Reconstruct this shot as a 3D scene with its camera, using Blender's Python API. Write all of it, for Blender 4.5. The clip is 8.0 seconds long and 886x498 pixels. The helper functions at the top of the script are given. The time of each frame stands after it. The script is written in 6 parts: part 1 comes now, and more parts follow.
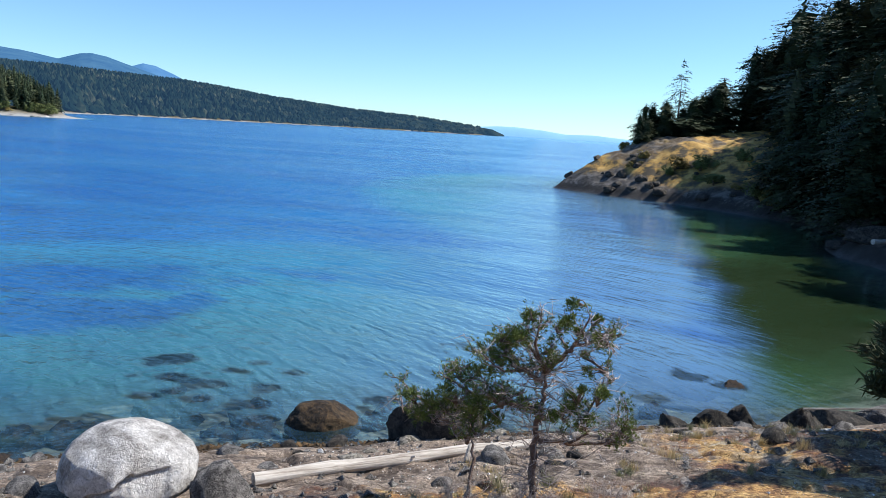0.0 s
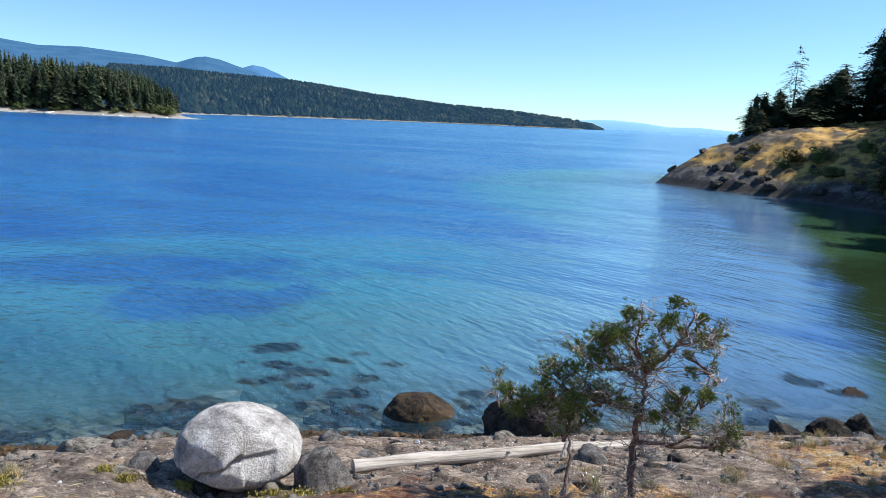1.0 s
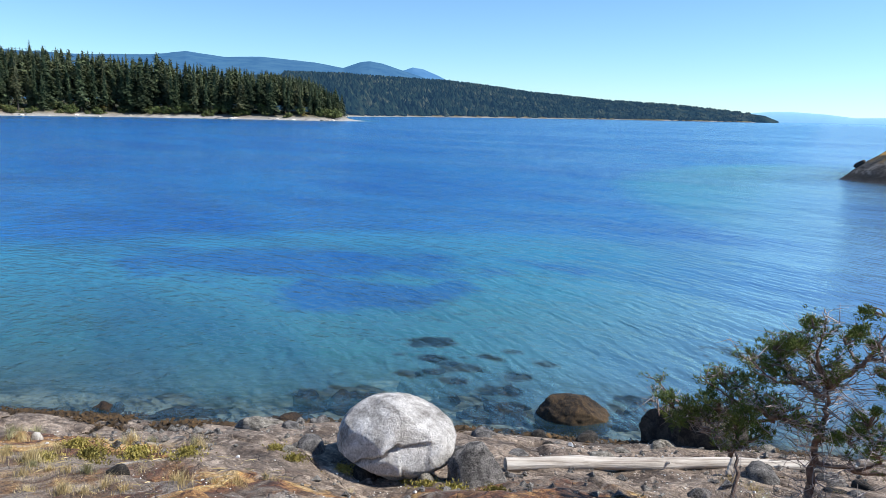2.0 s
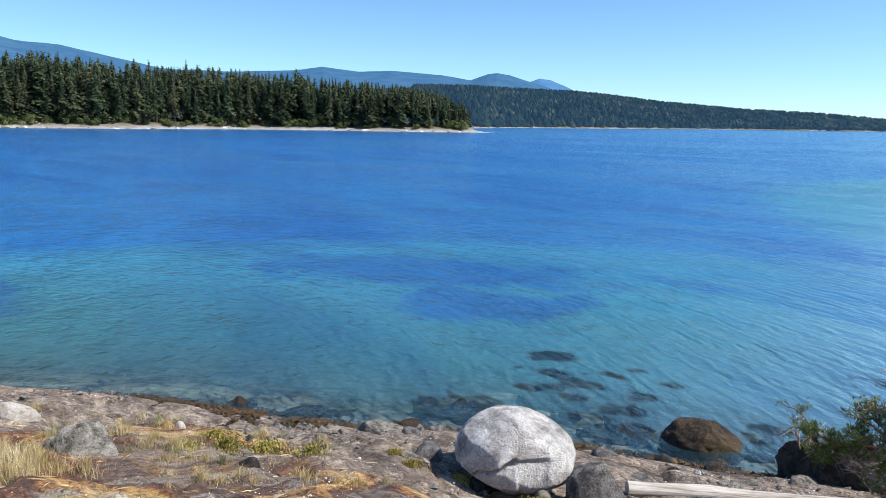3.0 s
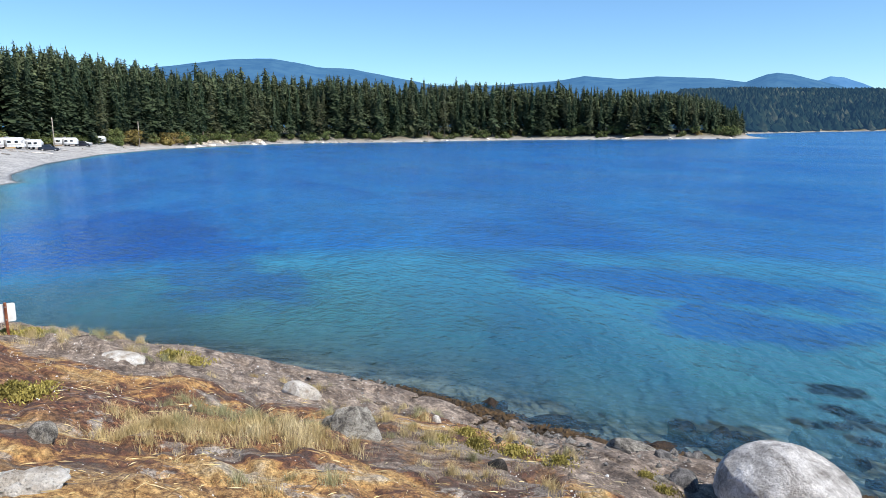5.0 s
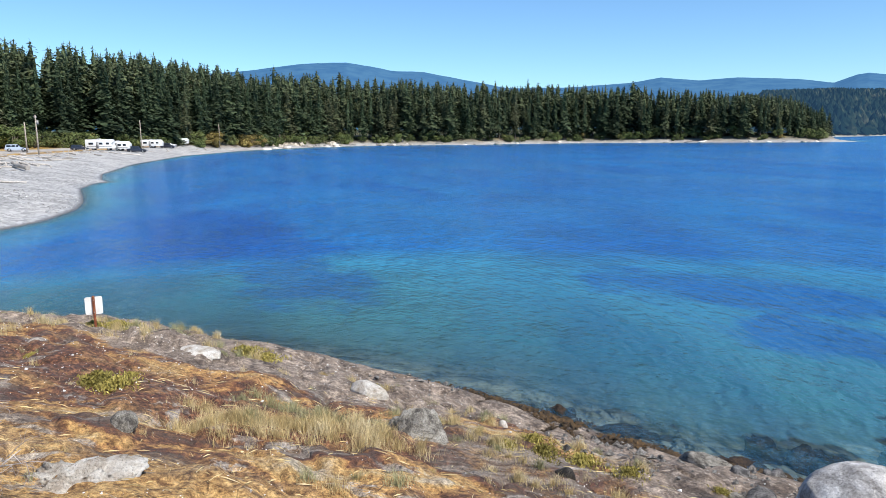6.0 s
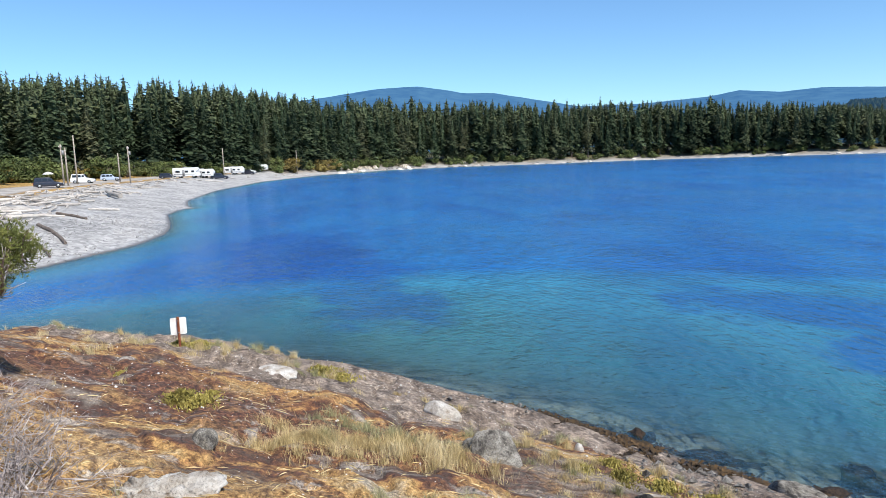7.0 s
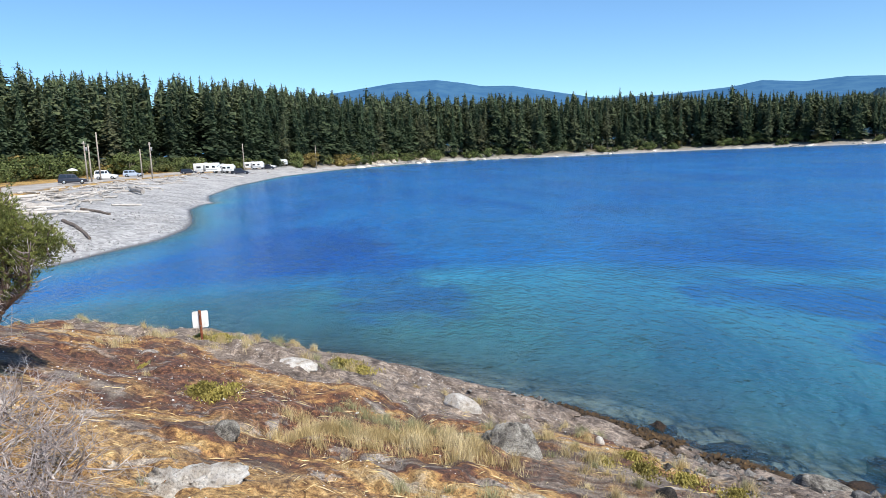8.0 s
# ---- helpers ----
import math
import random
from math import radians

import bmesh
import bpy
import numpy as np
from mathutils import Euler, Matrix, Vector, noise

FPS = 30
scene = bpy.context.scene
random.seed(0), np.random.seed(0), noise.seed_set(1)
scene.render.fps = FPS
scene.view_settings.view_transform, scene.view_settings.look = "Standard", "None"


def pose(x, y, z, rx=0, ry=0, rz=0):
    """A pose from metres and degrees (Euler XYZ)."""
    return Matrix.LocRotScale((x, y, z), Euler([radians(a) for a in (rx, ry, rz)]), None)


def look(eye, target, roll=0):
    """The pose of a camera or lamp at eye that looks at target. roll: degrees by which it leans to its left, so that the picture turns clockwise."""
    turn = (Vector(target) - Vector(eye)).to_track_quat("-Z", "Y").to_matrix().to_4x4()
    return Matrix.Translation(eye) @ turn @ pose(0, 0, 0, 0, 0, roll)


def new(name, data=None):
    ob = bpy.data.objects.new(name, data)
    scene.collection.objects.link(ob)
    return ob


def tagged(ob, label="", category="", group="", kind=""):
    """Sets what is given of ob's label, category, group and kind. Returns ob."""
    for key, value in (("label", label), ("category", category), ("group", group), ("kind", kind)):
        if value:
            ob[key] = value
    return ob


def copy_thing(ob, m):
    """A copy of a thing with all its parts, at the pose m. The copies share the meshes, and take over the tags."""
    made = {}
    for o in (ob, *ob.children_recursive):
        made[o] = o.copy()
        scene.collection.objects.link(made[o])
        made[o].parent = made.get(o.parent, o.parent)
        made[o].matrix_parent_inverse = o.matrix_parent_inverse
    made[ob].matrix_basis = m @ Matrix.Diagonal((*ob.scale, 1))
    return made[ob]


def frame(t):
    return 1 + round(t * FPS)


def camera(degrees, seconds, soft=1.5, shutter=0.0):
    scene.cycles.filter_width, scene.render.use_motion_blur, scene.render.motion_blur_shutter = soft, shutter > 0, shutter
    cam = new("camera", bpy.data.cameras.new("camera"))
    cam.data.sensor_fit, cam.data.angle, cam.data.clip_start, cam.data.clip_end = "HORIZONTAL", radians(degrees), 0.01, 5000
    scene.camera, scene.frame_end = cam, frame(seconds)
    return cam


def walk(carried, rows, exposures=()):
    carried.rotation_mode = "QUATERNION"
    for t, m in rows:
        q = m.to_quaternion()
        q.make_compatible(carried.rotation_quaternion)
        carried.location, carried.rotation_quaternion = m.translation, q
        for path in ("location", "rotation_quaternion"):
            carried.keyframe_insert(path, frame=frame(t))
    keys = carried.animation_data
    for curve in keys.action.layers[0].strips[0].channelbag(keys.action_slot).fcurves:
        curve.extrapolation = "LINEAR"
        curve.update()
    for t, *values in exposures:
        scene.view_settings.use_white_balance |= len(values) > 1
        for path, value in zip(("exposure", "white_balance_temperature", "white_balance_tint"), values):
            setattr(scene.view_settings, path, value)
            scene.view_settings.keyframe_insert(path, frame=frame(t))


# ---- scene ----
# ======== camera and walk ========
cam = camera(64.8, 8.0, soft=0.55)
PATH = [
    (0, (0.010, 0.004, 5.524), (-0.070, 9.866, 3.867), 3.50),
    (0.5, (0.016, -0.028, 5.527), (-0.694, 9.791, 3.770), 2.90),
    (1, (-0.002, -0.009, 5.520), (-1.448, 9.722, 3.724), 2.64),
    (1.5, (-0.008, -0.002, 5.511), (-2.416, 9.528, 3.674), 2.17),
    (2, (-0.043, 0.014, 5.516), (-3.592, 9.169, 3.622), 1.24),
    (3.5, (-0.077, 0.035, 5.519), (-5.967, 7.929, 3.790), 0.44),
    (4, (-0.119, 0.035, 5.525), (-6.887, 7.194, 3.803), -0.66),
    (4.5, (-0.100, 0.068, 5.507), (-7.522, 6.569, 3.879), -0.89),
    (6, (-0.159, 0.125, 5.487), (-8.544, 5.333, 3.885), -0.54),
    (6.5, (-0.188, 0.128, 5.477), (-8.904, 4.849, 4.156), -1.22),
    (7, (-0.184, 0.155, 5.470), (-9.107, 4.483, 4.181), -2.01),
    (7.5, (-0.176, 0.141, 5.466), (-9.201, 4.221, 4.087), -2.20),
    (8, (-0.190, 0.159, 5.456), (-9.220, 4.232, 4.087), -2.49),
]
walk(cam, [(t, look(eye, target, roll)) for t, eye, target, roll in PATH],
     exposures=[(0.0, 0.36), (8.0, 0.36)])

# ======== world, sun ========
SUN_YAW, SUN_UP = radians(72), radians(50)      # to the right of +y, above the horizon
world = bpy.data.worlds.new("sky")
scene.world = world
world.use_nodes = True
wt = world.node_tree
sky = wt.nodes.new("ShaderNodeTexSky")
sky.sky_type = "NISHITA"
sky.sun_disc = False
sky.sun_elevation = SUN_UP
sky.sun_rotation = SUN_YAW
sky.altitude = 0
sky.air_density = 0.85
sky.dust_density = 0.1
sky.ozone_density = 1.8
wt.nodes["Background"].inputs[1].default_value = 0.117
tint = wt.nodes.new("ShaderNodeMix")
tint.data_type, tint.blend_type = "RGBA", "MULTIPLY"
tint.inputs[0].default_value, tint.inputs[7].default_value = 1.0, (0.71, 0.97, 1.16, 1.0)
wt.links.new(sky.outputs[0], tint.inputs[6])
wt.links.new(tint.outputs[2], wt.nodes["Background"].inputs[0])
sun_data = bpy.data.lights.new("sun", "SUN")
sun_data.energy, sun_data.angle, sun_data.color = 5.0, radians(0.55), (1.0, 0.95, 0.87)
sun = new("sun", sun_data)
sun_dir = Vector((math.sin(SUN_YAW) * math.cos(SUN_UP), math.cos(SUN_YAW) * math.cos(SUN_UP), math.sin(SUN_UP)))
sun.matrix_world = look(sun_dir * 200, (0, 0, 0))


# ======== tools ========
_tab = np.random.RandomState(7).rand(256, 256)


def vnoise(x, y):
    """Smooth value noise in 0..1 on numpy arrays."""
    xi, yi = np.floor(x).astype(int), np.floor(y).astype(int)
    u, v = x - xi, y - yi
    u, v = u * u * (3 - 2 * u), v * v * (3 - 2 * v)
    a, b = _tab[xi % 256, yi % 256], _tab[(xi + 1) % 256, yi % 256]
    c, d = _tab[xi % 256, (yi + 1) % 256], _tab[(xi + 1) % 256, (yi + 1) % 256]
    return (a * (1 - u) + b * u) * (1 - v) + (c * (1 - u) + d * u) * v


def fbm(x, y, size, octaves=4, shift=0.0):
    """Layered noise, about -0.5..0.5, whose largest lumps are `size` metres."""
    x, y = np.asarray(x, float), np.asarray(y, float)
    out, amp, total = 0.0, 1.0, 0.0
    for k in range(octaves):
        out = out + amp * vnoise(x / size + shift + 17.3 * k, y / size - shift + 9.1 * k)
        total += amp
        amp, size = amp * 0.5, size * 0.47
    return out / total - 0.5


def sstep(v, a, b):
    q = np.clip((np.asarray(v, float) - a) / (b - a), 0, 1)
    return q * q * (3 - 2 * q)


# ======== plan of the coast ========
# The land's outline, water on its seaward side: far shore, near point, beach, our rock, cove, headland.
COAST = [(174, 2960), (-390, 2340), (-416, 2015), (-486, 1324), (-500, 1070), (-430, 760), (-330, 560), (-246, 452), (-212, 408),
         (-232, 372), (-285, 348), (-330, 318), (-345, 270), (-342, 240), (-364, 205), (-372, 175), (-350, 135), (-294, 85),
         (-227, 47), (-161, 23), (-120, 12.7), (-104, 11.0), (-99, 11.4), (-96, 9.2), (-87.8, 7.1), (-75, 6.2), (-68, 5.6),
         (-62, 4.6), (-54.4, 2), (-50, -0.9), (-46, -3.3), (-41, -8), (-36, -15), (-31, -15), (-27, -9), (-24.5, -3), (-21.5, 1.5),
         (-18.5, 4.4), (-16.2, 6.3), (-13.8, 7.4), (-12.0, 8.2), (-9.7, 8.9), (-7.4, 9.5), (-6.1, 10.3), (-3.7, 11.0),
         (-1.8, 11.4), (0.6, 12.1), (3.2, 12.7), (5.0, 13.2), (7.1, 13.4), (9.6, 14.2), (14, 18), (19, 26), (22, 34), (21.5, 38.5),
         (22.4, 41.6), (27.4, 47.5), (27.5, 55), (24.9, 61.3), (21.8, 67.2), (17.3, 71.3), (11.4, 79.3), (14, 90), (27, 105),
         (60, 116), (200, 125), (900, 200), (4700, 300), (4700, -4700), (-4700, -4700), (-4700, 4700), (-600, 4300)]
_ring = np.array(COAST, float)
(_ax, _ay), (_dx, _dy) = _ring.T, (np.roll(_ring, -1, 0) - _ring).T
_ll, _safe = _dx ** 2 + _dy ** 2, np.where(_dy == 0, 1e-9, _dy)


def shore(x, y):
    """Metres from the waterline: positive on land, negative at sea."""
    x, y = np.asarray(x, float), np.asarray(y, float)
    if x.size < 50:
        px, py = x.ravel()[:, None], y.ravel()[:, None]
        k = np.clip(((px - _ax) * _dx + (py - _ay) * _dy) / _ll, 0, 1)
        gap = np.sqrt(((px - _ax - k * _dx) ** 2 + (py - _ay - k * _dy) ** 2).min(1))
        over = ((_ay > py) != (_ay + _dy > py)) & (px < _ax + (py - _ay) * _dx / _safe)
        return (np.where(over.sum(1) % 2 == 1, 1, -1) * gap).reshape(x.shape)
    best = np.full(x.shape, 1e12)
    inside = np.zeros(x.shape, bool)
    for (ax, ay), (bx, by) in zip(_ring, np.roll(_ring, -1, 0)):
        dx, dy = bx - ax, by - ay
        k = np.clip(((x - ax) * dx + (y - ay) * dy) / (dx * dx + dy * dy), 0, 1)
        best = np.minimum(best, (x - ax - k * dx) ** 2 + (y - ay - k * dy) ** 2)
        if ay != by:
            inside ^= ((ay > y) != (by > y)) & (x < ax + (y - ay) * dx / dy)
    return np.where(inside, 1, -1) * np.sqrt(best)


ROCK_S = [-70, -30, -12, -5, -2, -0.8, 0, 0.6, 2.5, 5, 7, 9, 11, 13, 40, 200]
ROCK_Z = [-9, -5, -2.6, -1.2, -0.55, -0.25, 0, 0.3, 1.0, 1.68, 2.2, 2.8, 3.4, 3.95, 8, 20]
BEACH_S = [-400, -70, -30, -8, -2.5, 0, 4, 8, 15, 25, 40, 70, 150, 500, 3000]
BEACH_Z = [-14, -9, -6, -3.2, -1.4, 0, 0.75, 1.4, 2.3, 2.8, 3.1, 4.0, 7, 25, 60]
BANK_S = [-400, -70, -30, -8, 0, 5, 10, 14, 30, 70, 200, 600, 3000]
BANK_Z = [-14, -8, -4.5, -1.0, 0, 0.5, 1.2, 3.5, 5.0, 6, 9, 14, 40]
HEAD_S = [-60, -20, -6, -1, 0, 1.0, 3, 6, 10, 15, 30, 90]
HEAD_Z = [-6, -3, -1.6, -0.4, 0, 0.9, 1.9, 3.8, 5.6, 6.6, 8.5, 13]


def parts_of(x, y, s):
    r = np.hypot(x, y)
    near = 1 - sstep(np.hypot(x + 2, y - 3), 26, 36)
    head = 1 - sstep(np.hypot(x - 38, y - 66), 42, 54)
    bank = sstep(r, 255, 330)
    return r, near, head, bank


def hgt(x, y, s=None):
    """Height of the ground, sea bed included."""
    x, y = np.asarray(x, float), np.asarray(y, float)
    if s is None:
        s = shore(x, y)
    r, near, head, bank = parts_of(x, y, s)
    wob = 0.9 * fbm(x, y, 2.6, 4, 3.0)
    sn = s + near * wob * sstep(np.abs(s), 0.0, 2.0) + (1 - near) * 2.0 * fbm(x, y, 9, 3, 1.0)
    rock = np.interp(sn, ROCK_S, ROCK_Z) + sstep(s, 0.1, 1.5) * (0.32 * fbm(x, y, 2.2, 3, 5.0) + 0.17 * fbm(x, y, 0.7, 4, 8.0))
    rock = rock + 0.45 * np.exp(-((x + 15.5) ** 2 + (y + 0.6) ** 2) / 22)
    u, v = 0.95 * x - 0.3 * y, 0.3 * x + 0.95 * y          # along and across the ledges
    dry_ = sstep(s, 0.15, 1.2) * near
    turf = sstep(rock, 1.2, 2.0) * dry_
    rock = rock + (1 - 0.45 * turf) * dry_ * 0.2 * fbm(0.45 * u, v, 0.9, 4, 21.0) + (1 - 0.7 * turf) * dry_ * 0.1 * fbm(0.6 * u, v, 0.3, 3, 23.0)
    rock = rock - (1 - 0.85 * turf) * dry_ * 0.1 * np.exp(-(fbm(0.5 * u, v, 1.5, 3, 31.0) / 0.016) ** 2)
    rock = rock + turf * 0.1 * np.sqrt(np.clip(fbm(x, 1.3 * y, 0.85, 3, 41.0) * 5, 0, 1)) - turf * 0.04
    rock = rock - 0.32 * np.exp(-((x + 3.3) ** 2 + (y - 7.05) ** 2) / 1.5)      # hollow under the boulder
    beach = np.interp(s, BEACH_S, BEACH_Z) + 0.15 * fbm(x, y, 6, 2, 2.0) * sstep(s, 0, 8)
    wood = np.interp(sn, BANK_S, BANK_Z)
    far = beach * (1 - bank) + wood * bank
    cape = np.interp(s + 3.5 * fbm(x, y, 8, 4, 11.0) * sstep(s, 0, 4), HEAD_S, HEAD_Z) + sstep(s, 0, 3) * (1.5 * fbm(x, y, 4, 4, 6.0) + 0.9 * np.abs(fbm(x, y, 2.2, 3, 16.0)))
    base = far * (1 - head) + cape * head
    return base * (1 - near) + rock * near


def h1(x, y):
    return float(hgt(np.array([x]), np.array([y]))[0])


def mesh_of(name, verts, faces, smooth=True):
    me = bpy.data.meshes.new(name)
    if isinstance(faces, np.ndarray):
        verts = np.asarray(verts, np.float32)
        n, k = faces.shape
        me.vertices.add(len(verts))
        me.vertices.foreach_set("co", verts.ravel())
        me.loops.add(n * k)
        me.loops.foreach_set("vertex_index", faces.astype(np.int32).ravel())
        me.polygons.add(n)
        me.polygons.foreach_set("loop_start", np.arange(0, n * k, k, dtype=np.int32))
        me.update(calc_edges=True)
    else:
        me.from_pydata([tuple(v) for v in verts], [], faces)
        me.update()
    me.polygons.foreach_set("use_smooth", np.full(len(me.polygons), smooth))
    me.validate()
    return me


def floats(me, name, values):
    a = me.attributes.new(name, "FLOAT", "POINT")
    a.data.foreach_set("value", np.asarray(values, np.float32).ravel())


def part(name, data, material, parent=None, label="", smooth=True):
    """Links a bmesh or a mesh as one object, under a thing or a part."""
    if isinstance(data, bmesh.types.BMesh):
        me = bpy.data.meshes.new(name)
        data.to_mesh(me)
        data.free()
        me.polygons.foreach_set("use_smooth", np.full(len(me.polygons), smooth))
    else:
        me = data
    if material is not None and not me.materials:
        me.materials.append(material)
    ob = new(name, me)
    ob.parent = parent
    if label:
        tagged(ob, label)
    return ob


# ======== materials ========
def material(name):
    m = bpy.data.materials.new(name)
    m.use_nodes = True
    t = m.node_tree
    return m, t, t.nodes["Principled BSDF"]


def node(t, kind, inputs=None, **props):
    n = t.nodes.new(kind)
    for k, v in props.items():
        setattr(n, k, v)
    for k, v in (inputs or {}).items():
        if isinstance(v, bpy.types.NodeSocket):
            t.links.new(v, n.inputs[k])
        else:
            n.inputs[k].default_value = v
    return n


def rgb(c):
    return (*c, 1.0)


def noise_at(t, scale, detail=4, rough=0.55, vector=None, distort=0.0):
    n = node(t, "ShaderNodeTexNoise", {"Scale": scale, "Detail": detail, "Roughness": rough, "Distortion": distort})
    if vector is None:
        vector = node(t, "ShaderNodeTexCoord").outputs["Object"]
    t.links.new(vector, n.inputs["Vector"])
    return n.outputs["Fac"]


def ramp(t, fac, stops):
    n = node(t, "ShaderNodeValToRGB", {"Fac": fac})
    cr = n.color_ramp
    while len(cr.elements) < len(stops):
        cr.elements.new(0.5)
    for e, (p, c) in zip(cr.elements, stops):
        e.position, e.color = p, rgb(c) if len(c) == 3 else c
    return n.outputs["Color"]


def mixc(t, fac, a, b, how="MIX"):
    n = node(t, "ShaderNodeMix", {}, data_type="RGBA", blend_type=how)
    for k, v in ((0, fac), (6, a), (7, b)):
        if isinstance(v, bpy.types.NodeSocket):
            t.links.new(v, n.inputs[k])
        else:
            n.inputs[k].default_value = rgb(v) if isinstance(v, tuple) and len(v) == 3 else v
    return n.outputs[2]


def calc(t, how, a, b=0.0, c=0.0, clamp=False):
    n = node(t, "ShaderNodeMath", operation=how, use_clamp=clamp)
    for k, v in enumerate((a, b, c)):
        if isinstance(v, bpy.types.NodeSocket):
            t.links.new(v, n.inputs[k])
        else:
            n.inputs[k].default_value = v
    return n.outputs[0]


def attr(t, name):
    return node(t, "ShaderNodeAttribute", attribute_name=name).outputs["Fac"]


def bump(t, height, strength, dist, normal=None):
    n = node(t, "ShaderNodeBump", {"Height": height, "Strength": strength, "Distance": dist})
    if normal is not None:
        t.links.new(normal, n.inputs["Normal"])
    return n.outputs["Normal"]


def simple(name, stops, scale=6.0, rough=0.7, metal=0.0, bumps=0.3, bscale=None, bdist=0.02, vary=0.0, detail=5):
    """A surface whose colour runs through stops by noise, with relief at two sizes."""
    m, t, b = material(name)
    co = ramp(t, noise_at(t, scale, detail), stops)
    if vary:
        info = node(t, "ShaderNodeObjectInfo")
        f = calc(t, "MULTIPLY_ADD", info.outputs["Random"], vary * 2, 1 - vary)
        co = mixc(t, 1.0, co, node(t, "ShaderNodeCombineColor", {0: f, 1: f, 2: f}).outputs[0], "MULTIPLY")
    t.links.new(co, b.inputs["Base Color"])
    b.inputs["Roughness"].default_value, b.inputs["Metallic"].default_value = rough, metal
    if bumps:
        fine = noise_at(t, bscale or scale * 6, 5, 0.6)
        big = noise_at(t, (bscale or scale * 6) / 5, 3, 0.5)
        t.links.new(bump(t, calc(t, "ADD", fine, big), bumps, bdist), b.inputs["Normal"])
    return m


def ground_material():
    m, t, b = material("ground_surface")
    co = node(t, "ShaderNodeTexCoord").outputs["Object"]
    xyz = node(t, "ShaderNodeSeparateXYZ", {0: co})
    z = xyz.outputs[2]
    fine, grit = noise_at(t, 13, 6, 0.7, co, 0.3), noise_at(t, 48, 5, 0.75, co)
    mid = noise_at(t, 2.6, 6, 0.68, co, 0.5)
    flow = node(t, "ShaderNodeMapping", {"Vector": co, "Rotation": (0, 0, radians(62)), "Scale": (2.0, 1, 0.7)}, vector_type="TEXTURE").outputs[0]
    zone = noise_at(t, 0.95, 6, 0.62, flow, 0.9)
    lay = node(t, "ShaderNodeMapping", {"Vector": co, "Rotation": (0, 0, radians(-18)), "Scale": (3.2, 1, 0.6)}, vector_type="TEXTURE").outputs[0]
    streak = noise_at(t, 3.4, 6, 0.7, lay, 0.4)
    # bare rock: grey, streaked, pale lichen, dark cracks
    rock = ramp(t, streak, [(0.38, (0.045, 0.039, 0.036)), (0.47, (0.13, 0.112, 0.1)), (0.54, (0.21, 0.185, 0.165)), (0.63, (0.36, 0.325, 0.295))])
    rock = mixc(t, 0.4, rock, ramp(t, mid, [(0.4, (0.06, 0.045, 0.038)), (0.5, (0.18, 0.15, 0.13)), (0.6, (0.34, 0.31, 0.28))]))
    rock = mixc(t, calc(t, "MULTIPLY", ramp(t, noise_at(t, 6.0, 6, 0.75, co, 0.6), [(0.55, (0, 0, 0)), (0.6, (1, 1, 1))]), 0.5), rock, (0.48, 0.45, 0.42))
    rock = mixc(t, 1.0, rock, (1.14, 1.02, 0.9), "MULTIPLY")
    # wet band at the waterline, rust-brown weed on it
    wet = calc(t, "MULTIPLY_ADD", calc(t, "SUBTRACT", mid, 0.5), 0.9, z)
    wetf = ramp(t, wet, [(0.08, (1, 1, 1)), (0.34, (0, 0, 0))])
    rock = mixc(t, calc(t, "MULTIPLY", wetf, 0.8), rock, mixc(t, ramp(t, zone, [(0.5, (0, 0, 0)), (0.56, (1, 1, 1))]), (0.035, 0.032, 0.028), (0.055, 0.032, 0.015)))
    # turf: brown-black and rust moss, ochre cushions, straw, bare grey
    pick = calc(t, "MULTIPLY_ADD", calc(t, "SUBTRACT", calc(t, "MULTIPLY_ADD", mid, 0.6, calc(t, "MULTIPLY", fine, 0.5)), 0.55), 0.3, zone)
    moss = ramp(t, pick, [(0.36, (0.24, 0.2, 0.165)), (0.41, (0.12, 0.085, 0.065)), (0.46, (0.085, 0.042, 0.03)), (0.5, (0.14, 0.06, 0.032)), (0.53, (0.27, 0.14, 0.055)), (0.57, (0.4, 0.235, 0.085)), (0.62, (0.44, 0.3, 0.13)), (0.67, (0.4, 0.34, 0.25))])
    rusty = calc(t, "MULTIPLY_ADD", calc(t, "SUBTRACT", mid, 0.5), 2.4, calc(t, "MULTIPLY", attr(t, "rust"), 1.15), clamp=True)
    moss = mixc(t, calc(t, "MULTIPLY", rusty, 0.85), moss, ramp(t, fine, [(0.36, (0.045, 0.02, 0.014)), (0.5, (0.105, 0.042, 0.025)), (0.64, (0.22, 0.1, 0.05))]))
    golden = calc(t, "MULTIPLY_ADD", calc(t, "SUBTRACT", mid, 0.5), 2.6, calc(t, "MULTIPLY", attr(t, "gold"), 1.1), clamp=True)
    moss = mixc(t, calc(t, "MULTIPLY", golden, 0.8), moss, ramp(t, fine, [(0.36, (0.24, 0.12, 0.045)), (0.5, (0.42, 0.25, 0.09)), (0.64, (0.54, 0.37, 0.16))]))
    bare = ramp(t, noise_at(t, 1.9, 7, 0.72, flow, 0.7), [(0.57, (0, 0, 0)), (0.61, (1, 1, 1))])
    moss = mixc(t, calc(t, "MULTIPLY", bare, 0.75), moss, ramp(t, mid, [(0.42, (0.16, 0.14, 0.125)), (0.5, (0.3, 0.27, 0.235)), (0.6, (0.46, 0.43, 0.39))]))
    mossf = calc(t, "MULTIPLY_ADD", calc(t, "SUBTRACT", noise_at(t, 1.3, 7, 0.7, co, 0.6), 0.5), 9.0, calc(t, "MULTIPLY_ADD", attr(t, "moss"), 3.2, -1.3), clamp=True)
    land = mixc(t, mossf, rock, moss)
